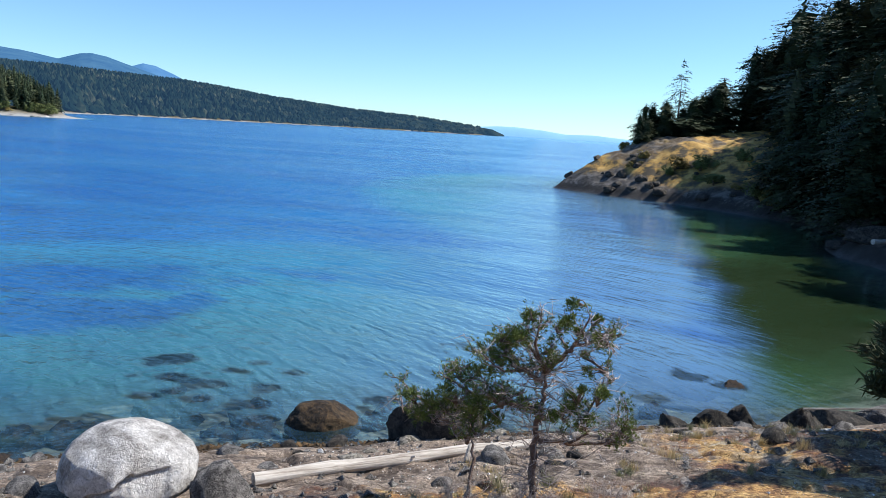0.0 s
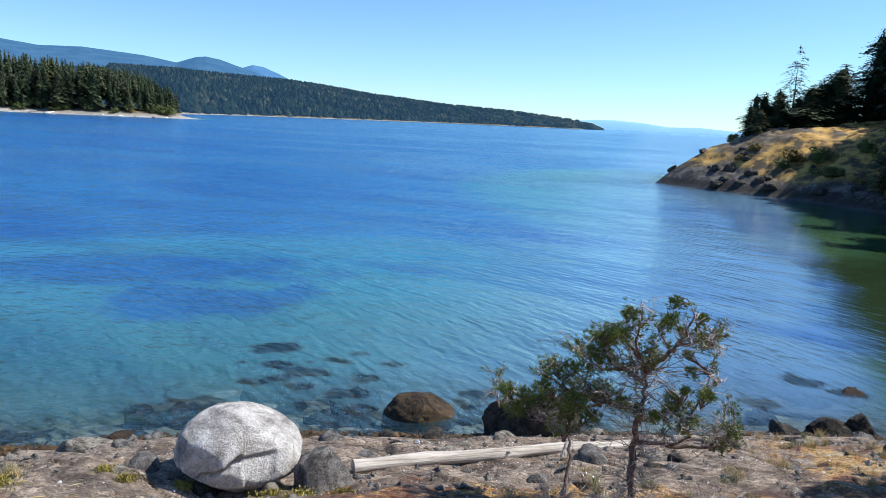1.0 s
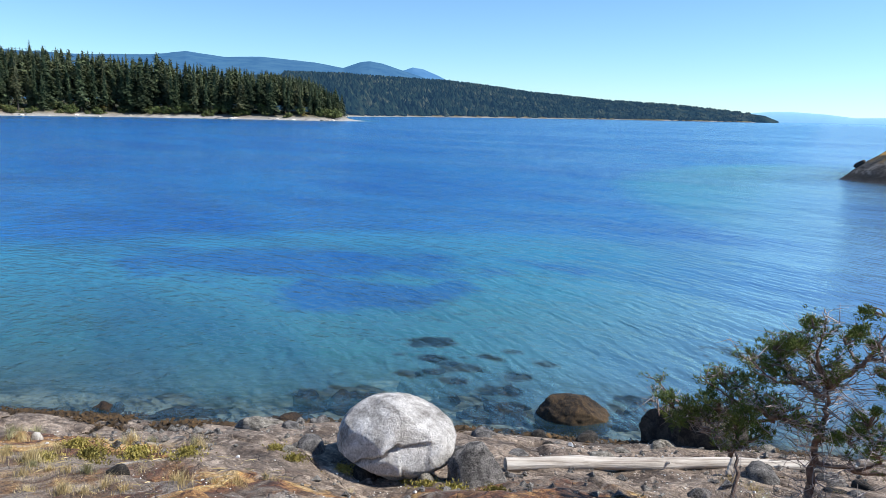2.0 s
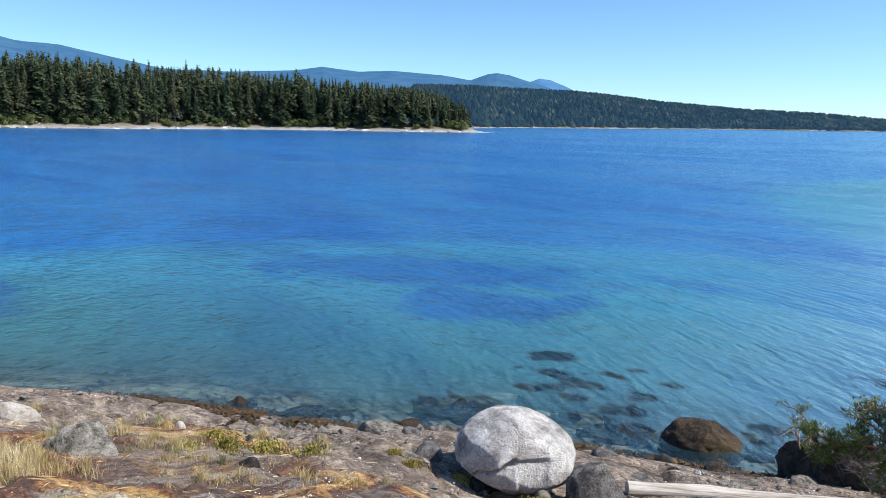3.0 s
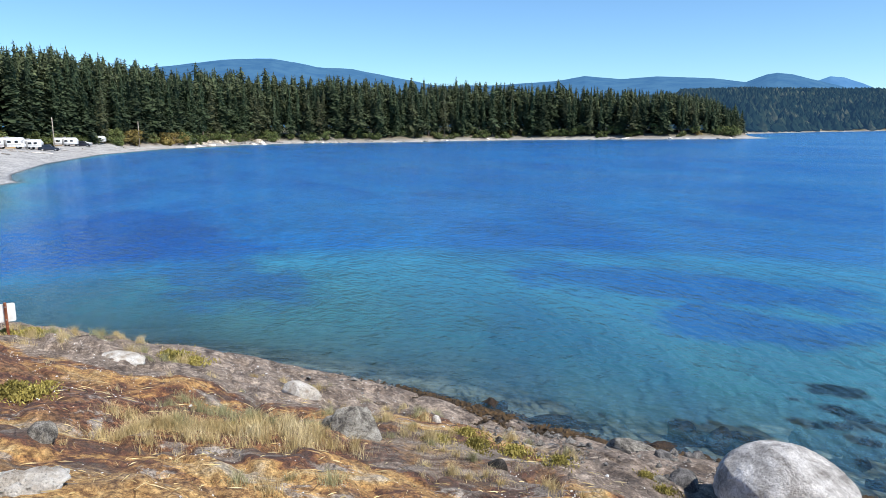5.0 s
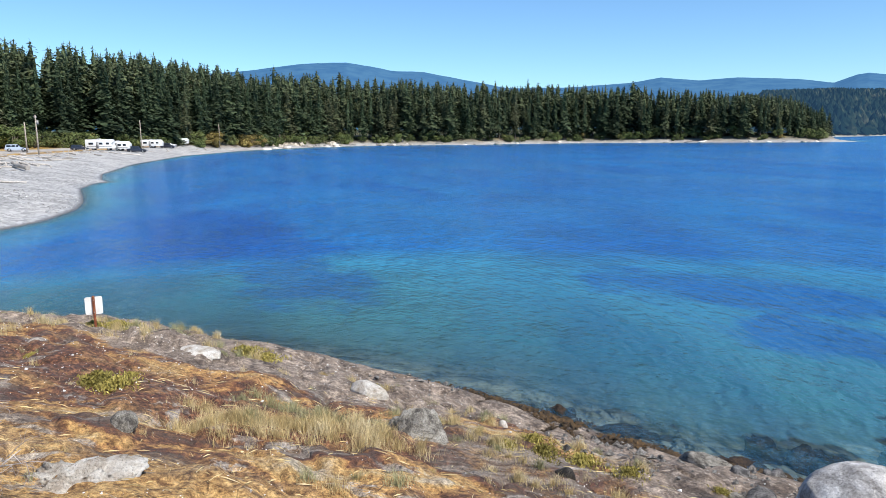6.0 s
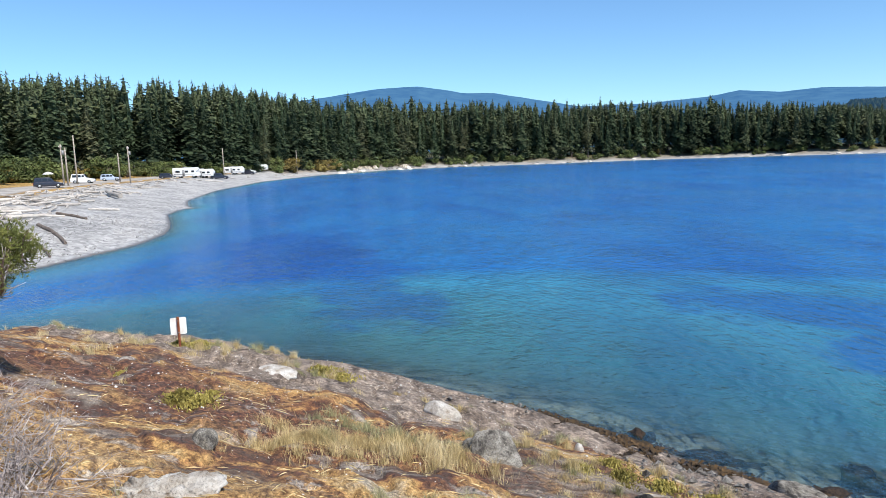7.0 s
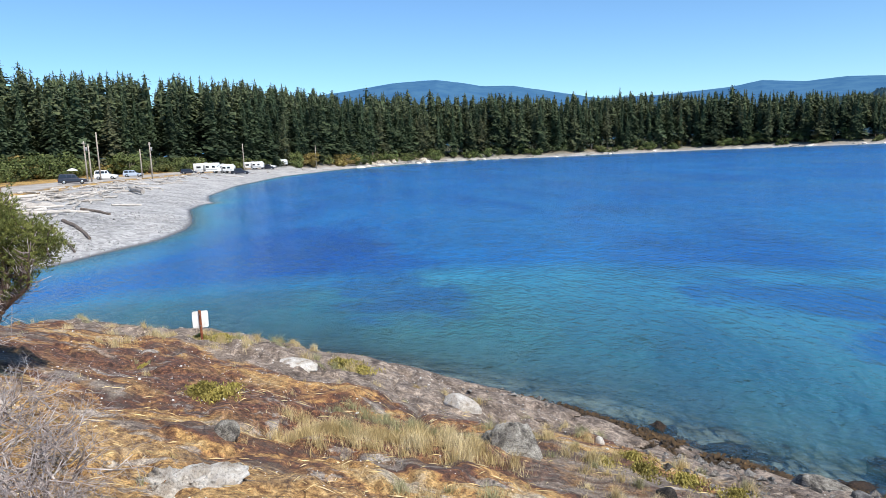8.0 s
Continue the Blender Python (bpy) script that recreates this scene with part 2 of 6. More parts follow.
    land = mixc(t, 1.0, land, ramp(t, fine, [(0.38, (0.55, 0.52, 0.5)), (0.5, (1, 1, 1)), (0.62, (1.32, 1.3, 1.27))]), "MULTIPLY")
    land = mixc(t, 1.0, land, ramp(t, grit, [(0.36, (0.5, 0.48, 0.47)), (0.5, (1, 1, 1)), (0.64, (1.5, 1.49, 1.46))]), "MULTIPLY")
    # shingle and sand
    cell = node(t, "ShaderNodeTexVoronoi", {"Scale": 3.2, "Vector": co})
    grey = node(t, "ShaderNodeSeparateColor", {0: cell.outputs["Color"]}).outputs[0]
    shingle = mixc(t, 0.5, ramp(t, grey, [(0.0, (0.12, 0.118, 0.115)), (0.5, (0.34, 0.33, 0.315)), (1.0, (0.62, 0.61, 0.59))]),
                   ramp(t, noise_at(t, 0.25, 5, 0.6, co), [(0.38, (0.22, 0.215, 0.21)), (0.5, (0.36, 0.35, 0.34)), (0.62, (0.5, 0.48, 0.46))]))
    land = mixc(t, attr(t, "beach"), land, shingle)
    dry = ramp(t, noise_at(t, 0.6, 6, 0.65, co), [(0.4, (0.07, 0.055, 0.035)), (0.46, (0.2, 0.13, 0.045)), (0.51, (0.44, 0.25, 0.06)), (0.6, (0.58, 0.38, 0.12))])
    land = mixc(t, attr(t, "dark"), land, ramp(t, noise_at(t, 0.9, 6, 0.7, co, 0.5), [(0.4, (0.022, 0.02, 0.02)), (0.5, (0.075, 0.068, 0.063)), (0.6, (0.17, 0.155, 0.14))]))
    tide = ramp(t, calc(t, "MULTIPLY_ADD", calc(t, "SUBTRACT", mid, 0.5), 1.6, calc(t, "MULTIPLY", z, 0.6)), [(0.42, (1, 1, 1)), (0.62, (0, 0, 0))])
    land = mixc(t, attr(t, "dry"), land, dry)
    land = mixc(t, calc(t, "MULTIPLY", tide, calc(t, "MULTIPLY", attr(t, "dark"), 0.85)), land, (0.022, 0.018, 0.015))
    land = mixc(t, attr(t, "shell"), land, ramp(t, noise_at(t, 9, 5, 0.7, co), [(0.4, (0.5, 0.47, 0.43)), (0.6, (0.74, 0.72, 0.68))]))
    land = mixc(t, attr(t, "road"), land, ramp(t, noise_at(t, 0.5, 5, 0.6, co), [(0.4, (0.3, 0.27, 0.24)), (0.6, (0.46, 0.43, 0.39))]))
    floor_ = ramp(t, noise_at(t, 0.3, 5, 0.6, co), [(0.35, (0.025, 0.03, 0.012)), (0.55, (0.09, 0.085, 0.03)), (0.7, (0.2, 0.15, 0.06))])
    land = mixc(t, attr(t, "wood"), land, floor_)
    # sea bed: sand with cobbles and weed
    sand = ramp(t, noise_at(t, 1.1, 6, 0.7, co), [(0.4, (0.1, 0.1, 0.085)), (0.5, (0.32, 0.31, 0.26)), (0.6, (0.5, 0.48, 0.41))])
    bed = mixc(t, attr(t, "weed"), sand, (0.03, 0.03, 0.016))
    under = ramp(t, calc(t, "MULTIPLY_ADD", z, -2.5, 0.1), [(0.0, (0, 0, 0)), (1.0, (1, 1, 1))])
    land = mixc(t, under, land, bed)
    damp = ramp(t, calc(t, "ADD", z, 0.2), [(0.12, (0, 0, 0)), (0.18, (1, 1, 1)), (0.23, (1, 1, 1)), (0.3, (0, 0, 0))])
    land = mixc(t, calc(t, "MULTIPLY", damp, attr(t, "beach")), land, (0.15, 0.14, 0.13))
    t.links.new(land, b.inputs["Base Color"])
    t.links.new(calc(t, "MULTIPLY_ADD", wetf, -0.45, 0.9), b.inputs["Roughness"])
    crack = node(t, "ShaderNodeTexVoronoi", {"Scale": 1.7, "Vector": node(t, "ShaderNodeVectorMath", {0: co, 1: node(t, "ShaderNodeTexNoise", {"Vector": co, "Scale": 2.0, "Detail": 3.0}).outputs["Color"]}).outputs[0]}, feature="DISTANCE_TO_EDGE")
    cr = ramp(t, crack.outputs["Distance"], [(0.0, (0, 0, 0)), (0.05, (1, 1, 1))])
    hh = calc(t, "MULTIPLY_ADD", fine, 0.5, calc(t, "MULTIPLY_ADD", grit, 0.22, calc(t, "MULTIPLY", cr, 0.25)))
    t.links.new(bump(t, hh, 0.9, 0.09), b.inputs["Normal"])
    return m


def polar(az, rad):
    """Vertices' x, y and quads of a fan of rings; az in degrees to the left of +y, all the way round."""
    a = np.radians(az)[None, :]
    r = np.asarray(rad)[:, None]
    x, y = -np.sin(a) * r, np.cos(a) * r
    n, k = len(rad), len(az)
    i = (np.arange(n - 1)[:, None] * k + np.arange(k)[None, :])
    j = (np.arange(n - 1)[:, None] * k + (np.arange(k)[None, :] + 1) % k)
    return x.ravel(), y.ravel(), np.stack([i, i + k, j + k, j], -1).reshape(-1, 4)


# Dark eelgrass beds and kelp, the last also painting the firs' reflection in the cove: centre x, y, half length, half
# width, turn in degrees
WEED = [(-13.8, 21.7, 9.6, 2.9, 21), (-10.4, 18.9, 3.4, 2.2, 35), (-39, 10.4, 16.5, 4.4, -5), (-25.6, 9.7, 3.4, 1.7, 15), (14.2, 28, 11.5, 4.6, 60)]

# weed-grown rocks in the shallows: x, y, half width, top above or below the water
REEF = [(-6.0, 15.3, 0.75, -0.1), (-5.8, 14.2, 0.55, -0.08), (-4.9, 13.9, 0.55, -0.12), (-5.9, 13.1, 0.42, -0.08), (-4.9, 13.1, 0.4, -0.1), (-3.7, 13.0, 0.68, -0.02), (-3.6, 12.1, 0.52, 0.03),
        (-3.2, 12.3, 0.42, 0.05), (-5.4, 13.4, 0.35, -0.12), (-3.6, 13.9, 0.48, -0.12), (-4.6, 14.8, 0.4, -0.16), (-1.1, 13.6, 0.55, -0.04), (-1.3, 13.1, 0.5, -0.02), (6.9, 15.9, 0.6, 0.12),
        (6.2, 16.4, 0.7, -0.14), (4.7, 14.7, 0.55, -0.04), (-4.1, 12.2, 0.5, -0.06), (-3.2, 14.9, 0.3, -0.15), (-6.6, 11.6, 0.95, -0.02), (-7.2, 11.3, 0.7, -0.06), (-6.2, 11.9, 0.5, -0.02),
        (-9.1, 9.7, 1.1, 0.04), (-6.9, 10.2, 0.9, 0.08), (-10.3, 9.2, 0.7, 0.04), (-4.2, 15.4, 0.4, -0.18), (0.9, 17.5, 0.8, -0.2)]


def weed_at(x, y):
    out = np.zeros(np.shape(x))
    for cx, cy, a, b, turn in WEED:
        c, s = math.cos(radians(turn)), math.sin(radians(turn))
        u, v = ((x - cx) * c + (y - cy) * s) / a, (-(x - cx) * s + (y - cy) * c) / b
        d = np.hypot(u, v) + 1.3 * fbm(x, y, 0.8 * b + 1, 5, cx)
        out = np.maximum(out, 1 - sstep(d, 0.55, 1.2))
    return out


def build_ground():
    az = np.concatenate([np.arange(-42, 112, 0.25), np.arange(112, 318, 2.5)])
    rad = np.concatenate([[0.05, 0.6], np.geomspace(1.5, 4.4, 14), np.geomspace(4.5, 19, 330), np.geomspace(19.3, 55, 46), np.linspace(55.4, 92, 100), np.geomspace(93.5, 500, 58), np.geomspace(510, 4900, 40)])
    x, y, quads = polar(az, rad)
    s = shore(x, y)
    z = hgt(x, y, s)
    r, near, head, bank = parts_of(x, y, s)
    me = mesh_of("ground", np.stack([x, y, z], -1), quads)
    inland = s - 2.0 * sstep(x, -7.0, -4.5)
    moss = near * np.maximum(sstep(inland + 1.8 * fbm(x, y, 1.8, 3, 14.0), 1.5, 3.2), 0.75 * sstep(x, 2.2, 4.0) * sstep(s + 1.2 * fbm(x, y, 1.8, 3, 14.0), 1.2, 2.2))
    crest = -0.67 * (x + 13.5) + 0.74 * (y - 1.6) + 1.2 * fbm(x, y, 1.6, 3, 6.0)      # bare rock along the brow towards the water
    moss = moss * (1 - 0.9 * sstep(crest, -1.1, -0.6) * (1 - sstep(x, -9.5, -8.0)))
    far = (1 - near) * (1 - head)
    beach = far * np.where(bank > 0.5, 1 - sstep(s, 7, 12), 1 - sstep(s + 3 * fbm(x, y, 7, 3, 4.0), 18, 20))
    road = far * (1 - bank) * sstep(s, 22, 23.5) * (1 - sstep(s, 31, 32.5))
    dry = far * (1 - bank) * (1 - road) * sstep(s, 18, 20) * (1 - sstep(s, 52, 60)) + head * sstep(z + 2.4 * fbm(x, y, 5, 4, 3.0), 1.3, 2.2) * (1 - 0.85 * sstep(fbm(x, y, 3.2, 3, 9.0), 0.06, 0.14))
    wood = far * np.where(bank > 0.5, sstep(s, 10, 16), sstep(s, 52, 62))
    floats(me, "moss", moss)
    bend = fbm(x, y, 1.4, 4, 33.0)
    # metres uphill of the band of rust moss that runs along the slope
    across_ = (x + 9.6) * 0.69 - (y - 1.2) * 0.72
    floats(me, "rust", near * (1 - sstep(np.abs(across_ + 1.6 * bend) - 0.15, 0.35, 1.1)) * (1 - sstep(np.abs((x + 9.4) * 0.72 + (y - 1.2) * 0.69) + 2.0 * bend, 2.8, 4.2)))
    floats(me, "gold", near * sstep(across_ + 1.8 * bend, 1.6, 2.6) * sstep(z, 1.5, 2.0))
    floats(me, "beach", np.clip(beach, 0, 1))
    floats(me, "road", road)
    floats(me, "shell", near * (1 - sstep(np.hypot((x - 7.3) / 1.3, (y - 12.0 - 0.05 * (x - 8)) / 0.5) + 0.8 * fbm(x, y, 0.7, 3, 2.0), 0.75, 1.05)))
    floats(me, "dry", np.clip(dry, 0, 1))
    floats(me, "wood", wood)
    floats(me, "dark", head)
    floats(me, "weed", weed_at(x, y))
    ob = part("ground", me, ground_material())
    tagged(ob, "grey coastal rock with rust moss, shingle beach and sandy sea bed", "ground", kind="structure")


build_ground()


def rings_at(t, co):
    """Coordinates for crests that bend round the point: metres outward, and along the crest."""
    off = node(t, "ShaderNodeVectorMath", {0: co, 1: (22.0, 2.0, 0.0)}, operation="ADD").outputs[0]
    flat = node(t, "ShaderNodeSeparateXYZ", {0: off})
    out_ = node(t, "ShaderNodeVectorMath", {0: off}, operation="LENGTH").outputs["Value"]
    turn_ = calc(t, "ARCTAN2", flat.outputs[0], flat.outputs[1])
    return node(t, "ShaderNodeCombineXYZ", {0: out_, 1: calc(t, "MULTIPLY", turn_, 6.0)}).outputs[0]


def water_material():
    m, t, b = material("sea_water")
    t.nodes.remove(b)
    co = node(t, "ShaderNodeTexCoord").outputs["Object"]
    depth, weed = attr(t, "depth"), attr(t, "weed")
    # colour of the water body by depth; the cove's dark green includes the mirrored firs
    # The deepest stop is made bluer in place of mirrored high sky.
    body = ramp(t, calc(t, "DIVIDE", depth, 8.0), [(0.0, (0.07, 0.155, 0.165)), (0.12, (0.043, 0.158, 0.2)), (0.4, (0.033, 0.19, 0.33)), (1.0, (0.013, 0.124, 0.37))])
    # Paler blue to the right paints in the brighter sky's reflection.
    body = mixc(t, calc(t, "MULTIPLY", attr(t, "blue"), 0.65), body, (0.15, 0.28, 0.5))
    # Wind streaks' sheen and sea-bed tone, multiplied into the body colour.
    gust = noise_at(t, 0.11, 5, 0.62, node(t, "ShaderNodeMapping", {"Vector": co, "Rotation": (0, 0, radians(-20)), "Scale": (3.0, 1.0, 1.0)}, vector_type="TEXTURE").outputs[0], 0.8)
    body = mixc(t, 1.0, body, ramp(t, gust, [(0.38, (0.7, 0.76, 0.9)), (0.5, (1, 1, 1)), (0.62, (1.25, 1.18, 1.06))]), "MULTIPLY")
    ragged = calc(t, "MULTIPLY_ADD", calc(t, "SUBTRACT", noise_at(t, 0.6, 6, 0.7, rings_at(t, co), 0.6), 0.5), 3.2, calc(t, "MULTIPLY_ADD", weed, 1.7, -0.45), clamp=True)
    body = mixc(t, calc(t, "MULTIPLY", ragged, 0.55), body, (0.006, 0.06, 0.29))
    # Green bed and weed, darkened as well for the headland firs' reflection.
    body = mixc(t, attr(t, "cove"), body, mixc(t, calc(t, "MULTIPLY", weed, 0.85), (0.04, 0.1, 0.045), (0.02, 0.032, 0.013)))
    see = ramp(t, calc(t, "DIVIDE", depth, 2.6), [(0.0, (0.04, 0.04, 0.04)), (0.08, (0.14, 0.14, 0.14)), (0.16, (0.5, 0.5, 0.5)), (0.35, (0.78, 0.78, 0.78)), (1.0, (0.96, 0.96, 0.96))])
    diff = node(t, "ShaderNodeBsdfDiffuse", {"Color": body})
    clear = node(t, "ShaderNodeBsdfTransparent", {"Color": rgb((0.8, 0.93, 0.96))})
    inner = node(t, "ShaderNodeMixShader", {0: see, 1: clear.outputs[0], 2: diff.outputs[0]})
    # ripples in metres: short crests bending round the point, fine chop, and a broken sea at every size farther out
    rings = rings_at(t, co)
    short = node(t, "ShaderNodeVectorMath", {0: rings, 1: (1.0, 2.4, 1.0)}, operation="MULTIPLY").outputs[0]
    out_ = node(t, "ShaderNodeSeparateXYZ", {0: rings}).outputs[0]
    swell = ramp(t, noise_at(t, 1.3, 3, 0.6, short), [(0.38, (0.2, 0.2, 0.2)), (0.6, (1, 1, 1))])
    crest = calc(t, "SINE", calc(t, "MULTIPLY_ADD", noise_at(t, 1.5, 3, 0.5, short), 15.0, calc(t, "MULTIPLY", out_, 15.0)))
    rip = calc(t, "MULTIPLY", calc(t, "MULTIPLY", crest, 0.021), swell)
    rip = calc(t, "MULTIPLY_ADD", noise_at(t, 2.3, 2, 0.55, short), 0.12, rip)
    rip = calc(t, "MULTIPLY_ADD", noise_at(t, 5.5, 3, 0.6, short), 0.07, rip)
    rip = calc(t, "MULTIPLY_ADD", noise_at(t, 14.0, 2, 0.6, co), 0.02, rip)
    sea = node(t, "ShaderNodeMapping", {"Vector": co, "Rotation": (0, 0, radians(-25)), "Scale": (1.7, 1.0, 1.0)}, vector_type="TEXTURE").outputs[0]
    rip = calc(t, "MULTIPLY_ADD", noise_at(t, 0.05, 6, 0.6, sea), 3.0, rip)
    wind = ramp(t, noise_at(t, 0.035, 5, 0.65, node(t, "ShaderNodeMapping", {"Vector": co, "Rotation": (0, 0, radians(-12)), "Scale": (3.2, 1.0, 1.0)}, vector_type="TEXTURE").outputs[0], 0.6), [(0.4, (0.5, 0.5, 0.5)), (0.6, (1, 1, 1))])
    calm = calc(t, "SUBTRACT", 1.0, calc(t, "MULTIPLY", attr(t, "calm"), 0.9))
    nrm = bump(t, rip, 1.0, 1.0)
    t.links.new(calc(t, "MULTIPLY", wind, calm), nrm.node.inputs["Strength"])
    t.links.new(nrm, diff.inputs["Normal"])
    # Gloss tinted blue in place of waves that mirror the deeper sky overhead.
    gloss = node(t, "ShaderNodeBsdfGlossy", {"Color": rgb((0.72, 0.9, 1.0)), "Roughness": calc(t, "MULTIPLY_ADD", attr(t, "calm"), -0.1, 0.12), "Normal": nrm})
    fres = node(t, "ShaderNodeFresnel", {"IOR": 1.333, "Normal": nrm})
    full = node(t, "ShaderNodeMixShader", {0: fres.outputs[0], 1: inner.outputs[0], 2: gloss.outputs[0]})
    t.links.new(full.outputs[0], t.nodes["Material Output"].inputs["Surface"])
    return m


def build_water():
    az = np.concatenate([np.arange(-42, 112, 0.4), np.arange(112, 318, 3.0)])
    rad = np.concatenate([[4.0], np.geomspace(8, 24, 150), np.geomspace(24.4, 60, 70), np.geomspace(61.5, 4900, 110)])
    x, y, quads = polar(az, rad)
    s = shore(x, y)
    z = hgt(x, y, s)
    keep = (z < 0.6)[quads].any(1)
    me = mesh_of("water", np.stack([x, y, np.zeros_like(x)], -1), quads[keep])
    r, near, head, bank = parts_of(x, y, s)
    depth = np.maximum(-z, 0) * (1 + 2.0 * (1 - near) * (1 - head))
    for rx, ry, w, top in REEF:                       # the water is thin over the sunken rocks
        depth = np.minimum(depth, 0.12 - 0.5 * min(top, 0) + 4 * np.maximum(np.hypot(x - rx, 1.5 * (y - ry)) * (1 + 1.6 * fbm(x, y, 0.5, 3, rx)) - 0.6 * w, 0))
    # The mask's edge follows where the firs' painted reflection begins.
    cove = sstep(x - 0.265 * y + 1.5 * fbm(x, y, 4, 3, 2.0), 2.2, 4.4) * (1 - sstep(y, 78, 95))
    calm = sstep(x - 0.12 * y, 0.5, 7) * (1 - sstep(y, 78, 95))
    floats(me, "depth", depth)
    floats(me, "weed", weed_at(x, y))
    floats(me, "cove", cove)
    floats(me, "calm", calm)
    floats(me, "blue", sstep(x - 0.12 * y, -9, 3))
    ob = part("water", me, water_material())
    tagged(ob, "clear turquoise and deep blue sea water with small ripples", "sea", kind="structure")


build_water()


# ======== distance: hills, mountains, islands ========
def ridge(name, outline, dist, depth, mat, label, rough=0.02, step=0.12, foot=-2.0, start=None):
    """A long hill seen from afar: crest heights along a bearing, falling to both sides. outline: (bearing to the left, degrees up)."""
    az = np.arange(outline[0][0], outline[-1][0], step)
    up = np.interp(az, [o[0] for o in outline], [o[1] for o in outline])
    rows = np.linspace(0, 1, 14)
    verts = []
    for q in rows:
        d = dist - (depth if start is None else dist - start(az)) * (1 - q) + np.zeros_like(az)
        top = 5.5 + dist * np.tan(np.radians(up))
        prof = math.sin(q * math.pi / 2) ** 0.8
        x, y = -np.sin(np.radians(az)) * d, np.cos(np.radians(az)) * d
        h = foot + (top - foot) * prof * (1 + rough * 9 * q * (1 - q) * fbm(x, y, depth * 0.35, 5, dist)) + dist * rough * 0.10 * prof * fbm(x, y, depth * 0.06, 3, 2.0)
        verts.append(np.stack([x, y, h], -1))
    d = dist + depth * 0.6
    verts.append(np.stack([-np.sin(np.radians(az)) * d, np.cos(np.radians(az)) * d, np.full_like(az, foot)], -1))
    n, k = len(verts), len(az)
    i = (np.arange(n - 1)[:, None] * k + np.arange(k - 1)[None, :]).reshape(-1, 1)
    ob = part(name, mesh_of(name, np.concatenate(verts), np.concatenate([i, i + k, i + 1 + k, i + 1], 1)), mat)
    return tagged(ob, label, "hill", kind="structure")


def shore_start(az):
    """How far off the far shore lies along a bearing."""
    return np.interp(az, [-4, -3.4, 9.4, 11.7, 20, 25, 29, 40], [3010, 2980, 2400, 2080, 1450, 1220, 920, 800])


# Backdrop surface: aerial haze is put into the base colour and a faint emission.
def distant(name, stops, haze_glow, scale):
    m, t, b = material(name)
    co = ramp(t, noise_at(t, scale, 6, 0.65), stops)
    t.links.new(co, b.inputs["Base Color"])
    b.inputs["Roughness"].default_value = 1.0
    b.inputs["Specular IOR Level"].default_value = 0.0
    b.inputs["Emission Color"].default_value, b.inputs["Emission Strength"].default_value = rgb(haze_glow), 1.0
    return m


far_blue = distant("far_mountain_haze_blue", [(0.35, (0.02, 0.05, 0.09)), (0.6, (0.04, 0.085, 0.12))], (0.025, 0.085, 0.2), 0.012)
farther_blue = distant("farther_mountain_haze_blue", [(0.35, (0.03, 0.07, 0.13)), (0.6, (0.05, 0.1, 0.16))], (0.045, 0.14, 0.31), 0.01)
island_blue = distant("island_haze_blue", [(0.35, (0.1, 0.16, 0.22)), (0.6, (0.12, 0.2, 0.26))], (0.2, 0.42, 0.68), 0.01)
# Dark green woods, with the bay's blue haze put in as emission.
slope_haze_green = distant("far_woods_haze_slope", [(0.4, (0.006, 0.015, 0.016)), (0.5, (0.013, 0.025, 0.023)), (0.6, (0.032, 0.042, 0.028))], (0.011, 0.03, 0.066), 0.02)

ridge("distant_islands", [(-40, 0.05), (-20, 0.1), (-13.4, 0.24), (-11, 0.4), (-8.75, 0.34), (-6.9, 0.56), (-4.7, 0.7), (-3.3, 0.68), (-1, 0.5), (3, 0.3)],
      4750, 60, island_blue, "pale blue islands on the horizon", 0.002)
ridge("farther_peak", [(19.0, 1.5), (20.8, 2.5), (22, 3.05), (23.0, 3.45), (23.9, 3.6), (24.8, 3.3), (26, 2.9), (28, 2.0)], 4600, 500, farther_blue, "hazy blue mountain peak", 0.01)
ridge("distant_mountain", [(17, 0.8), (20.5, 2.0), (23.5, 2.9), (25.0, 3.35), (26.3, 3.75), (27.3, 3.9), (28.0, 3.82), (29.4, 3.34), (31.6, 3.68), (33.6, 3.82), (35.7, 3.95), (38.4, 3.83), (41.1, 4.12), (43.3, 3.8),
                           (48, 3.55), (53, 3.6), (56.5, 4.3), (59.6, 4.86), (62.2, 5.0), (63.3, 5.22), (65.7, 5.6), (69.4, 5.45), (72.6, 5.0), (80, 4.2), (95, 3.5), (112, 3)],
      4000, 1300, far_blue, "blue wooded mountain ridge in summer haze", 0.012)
ridge("wooded_slope", [(-3.9, 0.02), (-2.9, 0.42), (0.4, 0.78), (4.0, 1.08), (8.6, 1.3), (11.2, 1.5), (14.7, 1.75), (18, 2.08), (21, 2.3), (25, 2.36), (29, 2.36), (32, 2.36), (36, 2.3), (40, 1.8), (44, 0.5)], 3100, 900, slope_haze_green,
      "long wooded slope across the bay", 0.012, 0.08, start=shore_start)


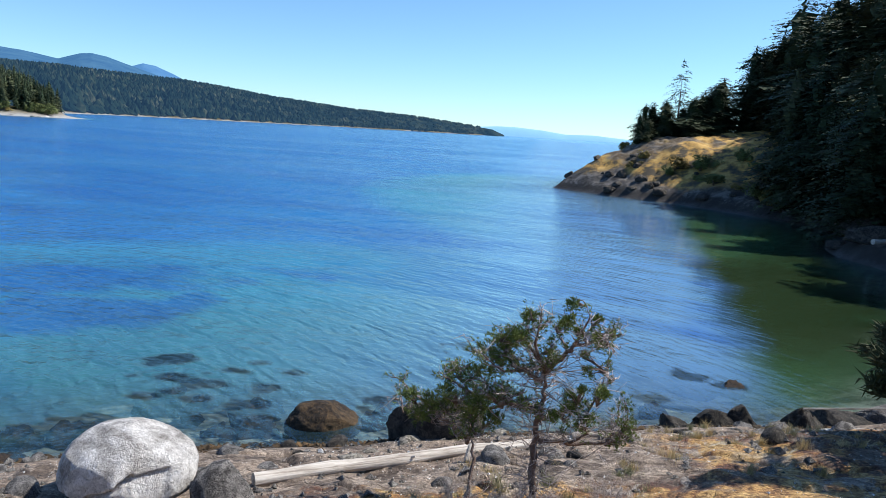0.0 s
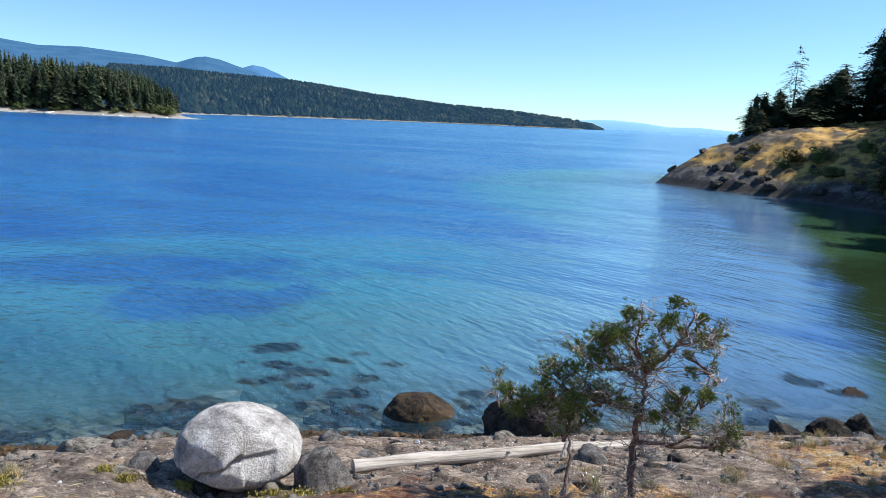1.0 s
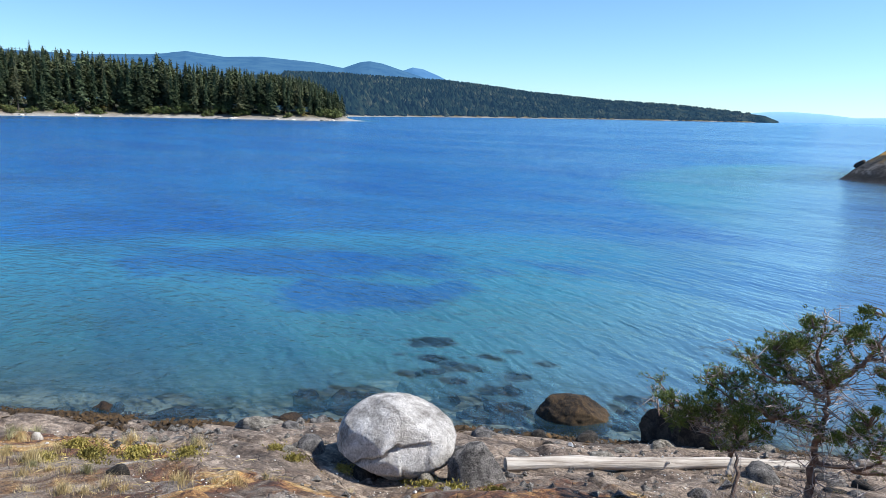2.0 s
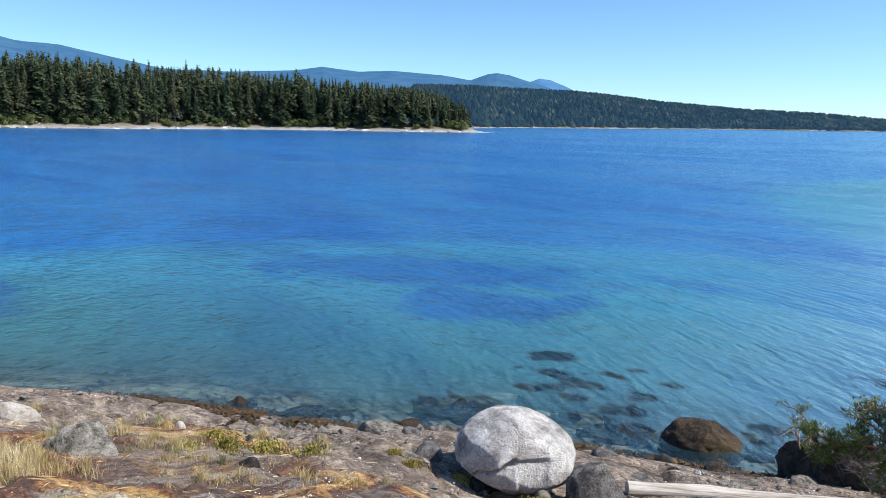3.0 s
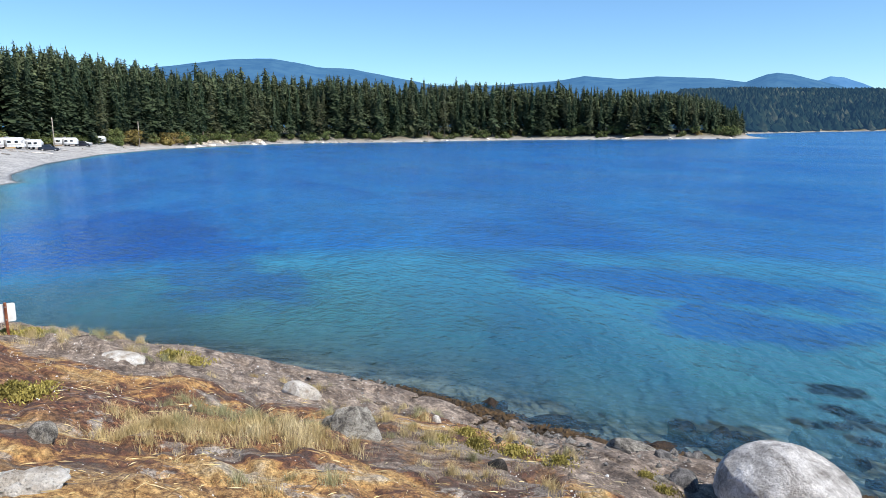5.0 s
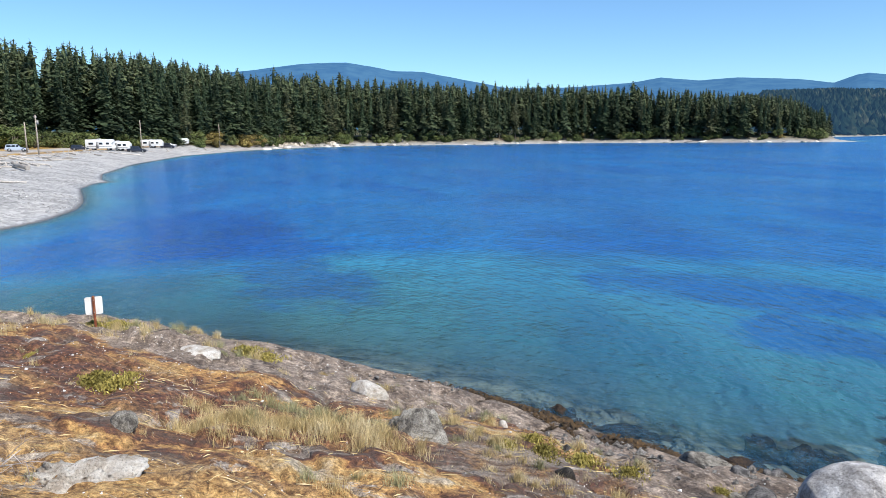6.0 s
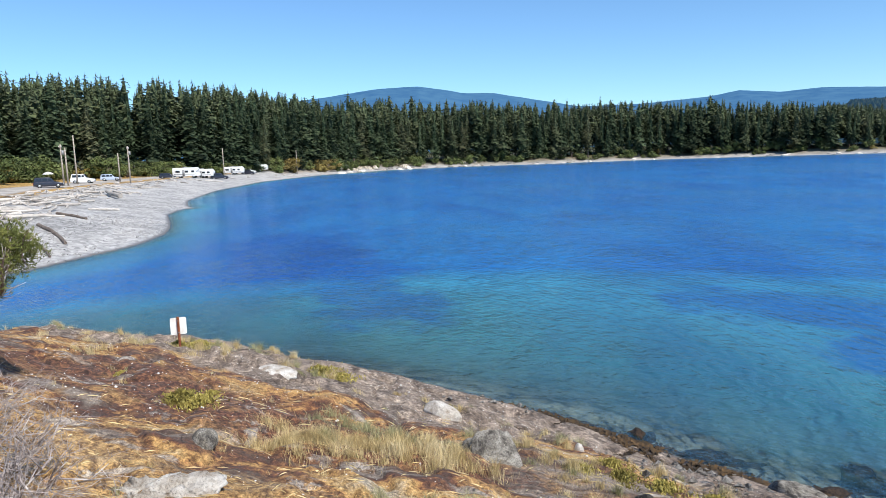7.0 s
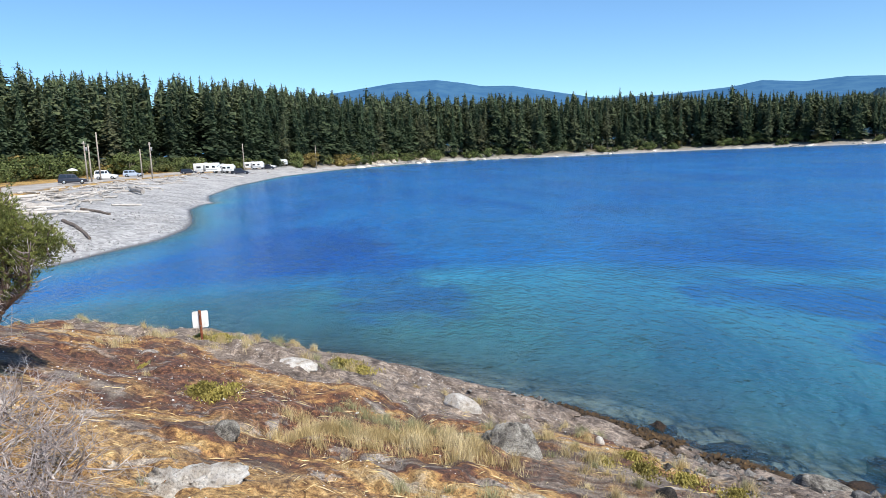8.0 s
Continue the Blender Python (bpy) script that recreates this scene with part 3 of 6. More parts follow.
# ======== woods ========
def tube(path, radii, sides=7, verts=None, faces=None):
    """A tapered tube along points; adds to the lists."""
    verts, faces = ([], []) if verts is None else (verts, faces)
    path = [Vector(p) for p in path]
    first = len(verts)
    for i, p in enumerate(path):
        d = (path[min(i + 1, len(path) - 1)] - path[max(i - 1, 0)]).normalized()
        side = d.cross(Vector((0.31, 0.22, 0.92)) if abs(d.z) < 0.9 else Vector((1, 0.2, 0))).normalized()
        up = side.cross(d)
        for k in range(sides):
            a = 2 * math.pi * k / sides
            verts.append(p + radii[i] * (math.cos(a) * side + math.sin(a) * up))
    for i in range(len(path) - 1):
        for k in range(sides):
            a, b = first + i * sides + k, first + i * sides + (k + 1) % sides
            faces.append((a, b, b + sides, a + sides))
    for end, p in ((0, path[0]), (len(path) - 1, path[-1])):
        verts.append(p)
        c = len(verts) - 1
        for k in range(sides):
            a, b = first + end * sides + k, first + end * sides + (k + 1) % sides
            faces.append((c, b, a) if end == 0 else (c, a, b))
    return verts, faces


def conifer_meshes(rnd, tall, spread, bare, fine, ragged=0.35, gaps=0.12, step=0.028, full=(0.62, 0.9), heart=True):
    """Trunk and crown of a fir: a dense uneven heart, and whorls of drooping sprays round it. fine: clumps a spray."""
    lean = Vector((rnd.uniform(-1, 1), rnd.uniform(-1, 1), 0)) * tall * 0.012
    path = [Vector((0, 0, -0.4)) + lean * q * q + Vector((0, 0, (tall + 0.2) * q)) for q in (0, 0.25, 0.5, 0.75, 1)]
    tv, tf = tube(path, [tall * 0.016 * w for w in (1.25, 0.95, 0.7, 0.4, 0.06)], 6)
    cv, cf = [], []
    lobes = [rnd.uniform(0, 6.3) for _ in range(3)]
    ripe = rnd.uniform(*full)

    def reach_at(q, a):
        lump = 1 + ragged * (math.sin(a * 2 + lobes[0] + q * 9) * 0.45 + math.sin(a + lobes[1] - q * 15) * 0.4 + math.sin(a * 3 + q * 31 + lobes[2]) * 0.3)
        return (spread * (1 - q) ** ripe * (0.55 + 0.45 * min(1, q * 5)) + 0.004 * tall) * max(0.3, lump)

    # the heart: rings of jagged twig masses
    rings_, sides = 16, 8
    for i in range(rings_ + 1 if heart else 0):
        q = i / rings_ * 0.9
        for k in range(sides):
            a = 6.283 * (k + 0.5 * (i % 2)) / sides
            rad = reach_at(q, a) * rnd.uniform(0.12, 0.52)
            zz = tall * (bare + (1 - bare) * q) + rnd.uniform(-0.5, 0.5) * tall / rings_ - 0.25 * rad
            cv.append(lean * (zz / tall) ** 2 + Vector((math.cos(a) * rad, math.sin(a) * rad, zz)))
    for i in range(rings_ if heart else 0):
        for k in range(sides):
            a, b = i * sides + k, i * sides + (k + 1) % sides
            cf.extend([(a, b, a + sides), (b, b + sides, a + sides)])
    z = tall * bare
    while z < tall * 0.985:
        q = (z - tall * bare) / (tall * (1 - bare))
        count = 11 if q < 0.6 else 8 if q < 0.88 else 5
        turn = rnd.uniform(0, 6.3)
        for k in range(count):
            if rnd.random() < gaps:
                continue
            a = turn + 6.283 * k / count + rnd.uniform(-0.35, 0.35)
            long = reach_at(q, a) * rnd.uniform(0.8, 1.2)
            rise = rnd.uniform(-0.15, 0.15) if q < 0.7 else rnd.uniform(0.0, 0.35)
            out, side = Vector((math.cos(a), math.sin(a), 0)), Vector((-math.sin(a), math.cos(a), 0))
            root = lean * (z / tall) ** 2 + Vector((0, 0, min(0.975 * tall, z + rnd.uniform(-0.9, 0.9) * step * tall)))
            wide = max(long * rnd.uniform(0.2, 0.32), 0.009 * tall)
            clumps = max(2, fine if q < 0.75 else fine // 2)
            for j in range(clumps):
                u = 0.25 + 0.75 * (j + rnd.uniform(0.2, 1.0)) / clumps
                p = root + out * long * u + Vector((0, 0, long * (rise * u - 0.34 * u * u))) + side * wide * rnd.uniform(-0.9, 0.9) * (1.15 - 0.6 * u)
                k1, k2 = (wide * 2.9 / clumps ** 0.6 * rnd.uniform(0.4, 0.85) * (1.2 - 0.5 * u) for _ in range(2))
                tip = p + out * rnd.uniform(0.5, 1.3) * k1 + side * k1 * rnd.uniform(-0.6, 0.6) - Vector((0, 0, k2 * rnd.uniform(0.3, 1.2)))
                b = len(cv)
                cv.extend([p + side * k1 - out * k1 * 0.3 - Vector((0, 0, k1 * rnd.uniform(-0.1, 0.6))), p - side * k2 - out * k2 * 0.2 - Vector((0, 0, k2 * rnd.uniform(-0.1, 0.6))), tip])
                cf.append((b, b + 1, b + 2))
        z += tall * step * rnd.uniform(0.7, 1.3) * (1.15 - 0.45 * q)
    top = lean + Vector((0, 0, tall))
    for k in range(9):                                    # the leader and its last short twigs
        a, q = rnd.uniform(0, 6.3), rnd.random()
        p, w = top - Vector((0, 0, tall * 0.08 * q)), tall * (0.003 + 0.02 * q)
        o, b = Vector((math.cos(a), math.sin(a), 0)), len(cv)
        cv.extend([p + o * w - Vector((0, 0, w * 0.4)), p - Vector((0, 0, tall * 0.02)) + Vector((-o.y, o.x, 0)) * w * 0.4, p + Vector((0, 0, tall * 0.012))])
        cf.append((b, b + 1, b + 2))
    return mesh_of("trunk", tv, tf), mesh_of("crown", cv, cf, smooth=False)


def foliage(name, dark, mid, light, scale):
    m, t, b = material(name)
    co = ramp(t, noise_at(t, scale, 4, 0.6), [(0.32, dark), (0.5, mid), (0.7, light)])
    info = node(t, "ShaderNodeObjectInfo").outputs["Random"]
    isl = node(t, "ShaderNodeNewGeometry").outputs["Random Per Island"]
    f = calc(t, "MULTIPLY", calc(t, "MULTIPLY_ADD", info, 0.8, 0.6), calc(t, "MULTIPLY_ADD", isl, 0.7, 0.65))
    co = mixc(t, 1.0, co, node(t, "ShaderNodeCombineColor", {0: f, 1: f, 2: f}).outputs[0], "MULTIPLY")
    warm = mixc(t, calc(t, "MULTIPLY", calc(t, "POWER", info, 4.0), 0.5), co, (0.1, 0.075, 0.04))
    t.links.new(warm, b.inputs["Base Color"])
    b.inputs["Roughness"].default_value = 0.75
    b.inputs["Specular IOR Level"].default_value = 0.25
    return m


bark = simple("grey_brown_bark", [(0.3, (0.05, 0.036, 0.026)), (0.5, (0.13, 0.1, 0.08)), (0.7, (0.26, 0.22, 0.19))], 9, 0.9, bumps=0.8, bdist=0.03)
fir_green = foliage("fir_needles", (0.022, 0.038, 0.02), (0.05, 0.075, 0.034), (0.105, 0.125, 0.055), 0.5)
# Darker copy of the fir needles: the backlit trees' shade is in its colour.
fir_shaded = foliage("shaded_fir_needles", (0.016, 0.03, 0.014), (0.036, 0.06, 0.025), (0.075, 0.1, 0.038), 0.8)
leaf_green = foliage("shrub_leaves", (0.05, 0.07, 0.02), (0.1, 0.13, 0.038), (0.19, 0.2, 0.07), 0.7)
leaf_gold = foliage("dry_broom_leaves", (0.1, 0.075, 0.02), (0.22, 0.165, 0.045), (0.34, 0.27, 0.09), 0.7)


def tree_thing(name, meshes, mats, label, category, place, size=(1, 1, 1), turn=0.0, group=""):
    ob = new(name)
    for part_name, me, mat in zip(("trunk", "crown"), meshes, mats):
        part(part_name, me, mat, ob)
    ob.matrix_world = Matrix.LocRotScale(place, Euler((0, 0, turn)), size)
    return tagged(ob, label, category, group)


rnd = random.Random(5)
far_firs = [conifer_meshes(rnd, 1.0, s, b, 4, 0.45, g, 0.022) for s, b, g in ((0.17, 0.08, 0.1), (0.2, 0.05, 0.1), (0.15, 0.12, 0.18), (0.21, 0.08, 0.15), (0.18, 0.04, 0.08), (0.14, 0.14, 0.25))]

back_firs = [conifer_meshes(rnd, 1.0, s, 0.25, 2, 0.4, 0.1, 0.04) for s in (0.19, 0.16, 0.21, 0.175)]

TOPS_AZ = [26, 28.4, 29.4, 30.9, 33.6, 38, 42.5, 49.3, 55.8, 60, 66, 70, 74, 77, 80.8, 86, 92, 97, 112]
TOPS_UP = [0.3, 0.45, 1.4, 2.25, 2.85, 3.3, 3.65, 3.95, 4.1, 4.5, 4.75, 4.95, 5.25, 5.7, 6.2, 6.65, 6.8, 7.0, 7.2]


def plant_forest():
    rs = np.random.RandomState(11)
    gx, gy = np.meshgrid(np.arange(-640, -95, 5.6), np.arange(-130, 475, 5.6))
    x, y = (gx + rs.uniform(-2.6, 2.6, gx.shape)).ravel(), (gy + rs.uniform(-2.6, 2.6, gx.shape)).ravel()
    s = shore(x, y)
    r, near, head, bank = parts_of(x, y, s)
    az = np.degrees(np.arctan2(-x, y))
    lowest = np.interp(r, [210, 290], [56, 12])
    ok = (s > lowest) & (s < lowest + np.where(az > 88, 80, 50)) & (az > 27) & (az < 114) & (r > 150)
    x, y, s, az, r = x[ok], y[ok], s[ok], az[ok], r[ok]
    z = hgt(x, y, s)
    full = 5.5 + r * np.tan(np.radians(np.interp(az, TOPS_AZ, TOPS_UP))) - z
    tall = np.clip(full, 6, 38) * rs.uniform(0.8, 1.03, len(x)) * np.where(rs.rand(len(x)) < 0.05, 1.1, 1.0)
    edge = s - np.interp(r, [210, 290], [56, 12])
    order = np.argsort(edge + rs.uniform(0, 3, len(x)))
    front, rest = order[:300], order[300:]
    for n, i in enumerate(front):
        kind = rs.randint(6)
        h = tall[i] * rs.uniform(0.75, 1.0)
        w = h * rs.uniform(0.85, 1.3)
        tree_thing("fir_tree", far_firs[kind], (bark, fir_green), "tall dark green fir at the edge of the shore forest", "tree", (x[i], y[i], z[i]), (w, w, h), rs.uniform(0, 6.3), "firs along the bay")
    allv, allf, base = [], [], 0
    packs = []
    for tm, cm in back_firs:
        v = np.empty(len(cm.vertices) * 3, np.float32)
        cm.vertices.foreach_get("co", v)
        f = np.empty(len(cm.loops), np.int32)
        cm.loops.foreach_get("vertex_index", f)
        packs.append((v.reshape(-1, 3), f.reshape(-1, 3)))
    for i in rest:
        v, fk = packs[rs.randint(4)]
        a, w = rs.uniform(0, 6.3), tall[i] * rs.uniform(0.85, 1.25)
        c, sn = math.cos(a), math.sin(a)
        allv.append(np.stack([(v[:, 0] * c - v[:, 1] * sn) * w + x[i], (v[:, 0] * sn + v[:, 1] * c) * w + y[i], v[:, 2] * tall[i] + z[i]], -1))
        allf.append(fk + base)
        base += len(v)
    ob = part("forest_firs", mesh_of("forest_firs", np.concatenate(allv), np.concatenate(allf), smooth=False), fir_green)
    tagged(ob, "dense dark green fir forest behind the bay", "forest", kind="stuff")
    return len(rest)


plant_forest()


def plant_far_woods():
    """Firs on the shore and slope across the bay, too far to count."""
    rs = np.random.RandomState(3)
    n = 16000
    az = rs.uniform(-3.7, 34, n)
    r = rs.uniform(760, 3080, n)
    x, y = -np.sin(np.radians(az)) * r, np.cos(np.radians(az)) * r
    s = shore(x, y)
    face = np.clip((r - shore_start(az)) / (3100 - shore_start(az)), 0, 1)
    crest = 5.5 + 3100 * np.tan(np.radians(np.interp(az, [-3.9, -2.9, 0.4, 4.0, 8.6, 11.2, 14.7, 18, 21, 25, 29, 32, 36], [0.02, 0.42, 0.78, 1.08, 1.3, 1.5, 1.75, 2.08, 2.3, 2.36, 2.36, 2.36, 2.3])))
    z = np.maximum(hgt(x, y, s), -2 + (crest + 2) * np.sin(face * math.pi / 2) ** 0.8) - 1.0
    ok = (s > 8) & ((s < 320) | (face > 0)) & (rs.rand(n) < np.where(s < 70, 1.0, 0.75))
    x, y, z, r = x[ok], y[ok], z[ok], r[ok]
    verts, faces, base = [], [], 0
    for i in range(len(x)):
        h = rs.uniform(8, 19) * np.interp(r[i], [700, 1500, 2600, 3000], [0.85, 1.0, 0.7, 0.5])
        w = rs.uniform(4.5, 9.5)
        a = rs.uniform(0, 6.3) + np.arange(5) * 1.2566
        ring = np.stack([x[i] + w * np.cos(a) * rs.uniform(0.6, 1.3, 5), y[i] + w * np.sin(a) * rs.uniform(0.6, 1.3, 5), z[i] + h * rs.uniform(0.05, 0.25, 5)], -1)
        a2 = a + 0.6
        ring2 = np.stack([x[i] + 0.6 * w * np.cos(a2) * rs.uniform(0.6, 1.3, 5), y[i] + 0.6 * w * np.sin(a2) * rs.uniform(0.6, 1.3, 5), z[i] + h * rs.uniform(0.45, 0.65, 5)], -1)
        verts.append(np.concatenate([ring, ring2, [[x[i], y[i], z[i] + h]]]))
        k = np.arange(5)
        kn = (k + 1) % 5
        faces.append(np.concatenate([np.stack([k, kn, k + 5], -1), np.stack([kn, kn + 5, k + 5], -1), np.stack([k + 5, kn + 5, np.full(5, 10)], -1)]) + base)
        base += 11
    # Blue distance haze is put into the canopy's colour and emission.
    m = distant("far_fir_haze_canopy", [(0.4, (0.007, 0.016, 0.014)), (0.5, (0.013, 0.024, 0.017)), (0.58, (0.03, 0.04, 0.024)), (0.64, (0.07, 0.075, 0.048))], (0.012, 0.032, 0.068), 0.02)
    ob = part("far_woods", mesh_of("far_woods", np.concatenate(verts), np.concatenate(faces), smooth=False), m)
    tagged(ob, "hazy fir woods on the shore across the bay", "forest", kind="stuff")


plant_far_woods()


def shrub_mesh(rnd, leaves=1500, leaf=0.048):
    """A rounded, uneven bush of unit size: many small tilted leaves in clumps."""
    cv, cf = [], []
    clumps = [(Vector((rnd.gauss(0, 0.27), rnd.gauss(0, 0.27), rnd.uniform(0.15, 0.8))), rnd.uniform(0.14, 0.3)) for _ in range(14)]
    for _ in range(leaves):
        c, rad = rnd.choice(clumps)
        d = Vector((rnd.gauss(0, 1), rnd.gauss(0, 1), rnd.gauss(0.2, 1))).normalized()
        p = c + d * rad * rnd.uniform(0.6, 1.0)
        p.z = max(p.z, 0.02)
        u = d.cross(Vector((rnd.gauss(0, 1), rnd.gauss(0, 1), rnd.gauss(0, 1)))).normalized() * leaf * rnd.uniform(0.6, 1.3)
        w = (d + Vector((0, 0, 0.6))).cross(u).normalized() * leaf * rnd.uniform(0.4, 0.9)
        b = len(cv)
        cv.extend([p - u, p + w + d * leaf * 0.3, p + u, p - w])
        cf.append((b, b + 1, b + 2, b + 3))
    tv, tf = [], []
    for k in range(5):
        a = rnd.uniform(0, 6.3)
        tube([(0, 0, -0.08), (0.1 * math.cos(a), 0.1 * math.sin(a), 0.25), (0.3 * math.cos(a), 0.3 * math.sin(a), 0.6)], [0.025, 0.018, 0.006], 5, tv, tf)
    return mesh_of("stems", tv, tf), mesh_of("crown", cv, cf, smooth=False)


shrubs = [shrub_mesh(rnd) for _ in range(4)]


def shrub_thing(place, w, h, mat, label, k, turn, group=""):
    ob = new("shrub")
    for part_name, me, m in zip(("stems", "crown"), shrubs[k], (bark, mat)):
        o = part(part_name, me, None, ob)
        if not me.materials:
            me.materials.append(m)
        o.material_slots[0].link = "OBJECT"
        o.material_slots[0].material = m
    ob.matrix_world = Matrix.LocRotScale(place, Euler((0, 0, turn)), (w, w, h))
    return tagged(ob, label, "shrub", group)


def plant_shrubs():
    rs = np.random.RandomState(21)
    n = 0
    while n < 210:
        az = rs.uniform(30, 100)
        r = rs.uniform(150, 480)
        x, y = -math.sin(radians(az)) * r, math.cos(radians(az)) * r
        s = float(shore(np.array([x]), np.array([y]))[0])
        low = float(np.interp(r, [210, 290], [44, 8.5]))
        if not low < s < low + 9:
            continue
        gold = (73 < az < 77 and rs.rand() < 0.9) or rs.rand() < 0.06
        h = rs.uniform(2.0, 6.5)
        shrub_thing((x, y, h1(x, y) - 0.1), h * rs.uniform(0.9, 1.5), h, leaf_gold if gold else leaf_green,
                    "golden dry broom bush on the bank" if gold else "leafy green bush at the foot of the forest", rs.randint(4), rs.uniform(0, 6), "bushes along the bank")
        n += 1


plant_shrubs()

# ======== the headland across the cove ========
cape_firs = [conifer_meshes(rnd, 1.0, s, b, 26, 0.6, g, 0.02, (0.45, 0.7)) for s, b, g in ((0.24, 0.03, 0.1), (0.28, 0.04, 0.12), (0.22, 0.06, 0.15), (0.3, 0.02, 0.08))]
lone_fir = conifer_meshes(rnd, 1.0, 0.26, 0.1, 40, 0.5, 0.15, 0.055, (0.55, 0.65), False)


def plant_headland():
    rs = np.random.RandomState(9)
    n = 0
    lone_at = (26.4, 85.4)
    tree_thing("lone_fir", lone_fir, (bark, fir_shaded), "slender wind-thinned fir standing alone on the headland", "tree", (*lone_at, h1(*lone_at) - 0.2), (9.6, 9.6, 15.9 - h1(*lone_at)), 1.0)
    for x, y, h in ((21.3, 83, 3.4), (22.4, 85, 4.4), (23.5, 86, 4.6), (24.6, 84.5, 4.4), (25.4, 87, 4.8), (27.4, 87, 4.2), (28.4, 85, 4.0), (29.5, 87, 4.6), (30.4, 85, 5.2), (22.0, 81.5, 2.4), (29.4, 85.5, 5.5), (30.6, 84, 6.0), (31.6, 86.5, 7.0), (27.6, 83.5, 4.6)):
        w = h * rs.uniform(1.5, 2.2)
        tree_thing("headland_fir", cape_firs[rs.randint(4)], (bark, fir_shaded), "low bushy dark fir on the headland", "tree", (x, y, h1(x, y) - 0.5), (w, w, h + 0.7), rs.uniform(0, 6.3), "firs on the headland")
    tries = 0
    while n < 100 and tries < 12000:
        tries += 1
        x, y = rs.uniform(28, 80), rs.uniform(30, 106)
        s = float(shore(np.array([x]), np.array([y]))[0])
        az = math.degrees(math.atan2(-x, y))
        if s < (7.5 if y > 52 else 5.0) or az > (-19.2 if y > 84 else -25.0) or s > 26:
            continue
        r = math.hypot(x, y)
        z = h1(x, y)
        full = 5.5 + r * math.tan(radians(np.interp(-az, [18.8, 19.9, 21.7, 22.6, 24.7, 27.5, 32, 45], [3.4, 5.0, 8.2, 9.7, 10.6, 11.6, 13.5, 15]))) - z
        h = min(24, full * rs.uniform(0.75, 1.04))
        w = h * rs.uniform(1.05, 1.6)
        tree_thing("headland_fir", cape_firs[rs.randint(4)], (bark, fir_shaded), "dark green fir crowding the wooded headland", "tree", (x, y, z - 0.3), (w, w, h), rs.uniform(0, 6.3), "firs on the headland")
        n += 1
    # Firs added round the cove's corner to keep its rocks in shade.
    for k in range(16):
        for _ in range(300):
            x, y = rs.uniform(26, 40), rs.uniform(33, 52)
            s = float(shore(np.array([x]), np.array([y]))[0])
            if 2.5 < s < 6.5:
                break
        h = rs.uniform(7, 12)
        tree_thing("headland_fir", cape_firs[rs.randint(4)], (bark, fir_shaded), "dark green fir overhanging the cove", "tree", (x, y, h1(x, y) - 0.3), (h, h, h), rs.uniform(0, 6.3), "firs on the headland")
    for k in range(42):                                  # firs added down to the water, to shade the bank
        for _ in range(900):
            x, y = rs.uniform(20, 38), rs.uniform(40, 72)
            s = float(shore(np.array([x]), np.array([y]))[0])
            if 1.0 < s < 6.5 and math.degrees(math.atan2(x, y)) > 25.0:
                break
        h = rs.uniform(6, 12)
        w = h * rs.uniform(0.8, 1.15)
        tree_thing("headland_fir", cape_firs[rs.randint(4)], (bark, fir_shaded), "dark green fir added low on the bank to shade it", "tree", (x, y, h1(x, y) - 0.4), (w, w, h), rs.uniform(0, 6.3), "firs on the headland")
    for k in range(34):
        for _ in range(200):
            x, y = rs.uniform(13, 40), rs.uniform(45, 86)
            s = float(shore(np.array([x]), np.array([y]))[0])
            if 2.0 < s < 8.5 and x > 18.5:
                break
        h = rs.uniform(0.5, 1.6)
        shrub_thing((x, y, h1(x, y) - 0.05), h * rs.uniform(1.1, 1.8), h, leaf_gold if rs.rand() < 0.6 else leaf_green, "low scrubby bush on the dry headland slope", rs.randint(4), rs.uniform(0, 6), "scrub on the headland")


plant_headland()


# ======== rocks on the shore ========
def speckled(name, base, dark, light, scale=7.0, patch=1.6, soft=False):
    """Stone with mineral grain, lichen blotches and dark stains."""
    m, t, b = material(name)
    co = node(t, "ShaderNodeTexCoord").outputs["Object"]
    big = noise_at(t, patch, 6, 0.65, co, 0.7)
    mid = noise_at(t, scale, 8, 0.8, co, 0.3)
    grit = noise_at(t, scale * 9, 4, 0.75, co)
    e = 0.04 if soft else 0.0
    c = ramp(t, big, [(0.43 - e, dark), (0.49, base), (0.55 + e * 0.6, light)])
    c = mixc(t, 0.5, c, ramp(t, mid, [(0.44 - e * 0.7, dark), (0.5, base), (0.56 + e * 0.5, light)]))
    c = mixc(t, 1.0, c, ramp(t, grit, [(0.4 - 2 * e, (0.28, 0.28, 0.29) if not soft else (0.4, 0.4, 0.4)), (0.48 - e, (1, 1, 1)), (0.6, (1.4, 1.4, 1.4) if not soft else (1.15, 1.15, 1.15))]), "MULTIPLY")
    t.links.new(c, b.inputs["Base Color"])
    b.inputs["Roughness"].default_value = 0.88
    h = calc(t, "MULTIPLY_ADD", grit, 0.4, mid)
    t.links.new(bump(t, h, 1.0, 0.07), b.inputs["Normal"])
    return m


granite = speckled("pale_granite", (0.54, 0.515, 0.49), (0.22, 0.2, 0.185), (0.84, 0.82, 0.8), 4.5, 1.5, soft=True)
grey_rock = speckled("grey_shore_rock", (0.17, 0.16, 0.155), (0.06, 0.056, 0.054), (0.33, 0.31, 0.29), 8.0, 2.5)
black_rock = speckled("black_tide_rock", (0.03, 0.026, 0.023), (0.009, 0.008, 0.007), (0.1, 0.086, 0.07), 11.0, 4.0)
weed_rock = speckled("weed_covered_rock", (0.03, 0.018, 0.012), (0.01, 0.008, 0.007), (0.085, 0.05, 0.026), 24.0, 6.0)
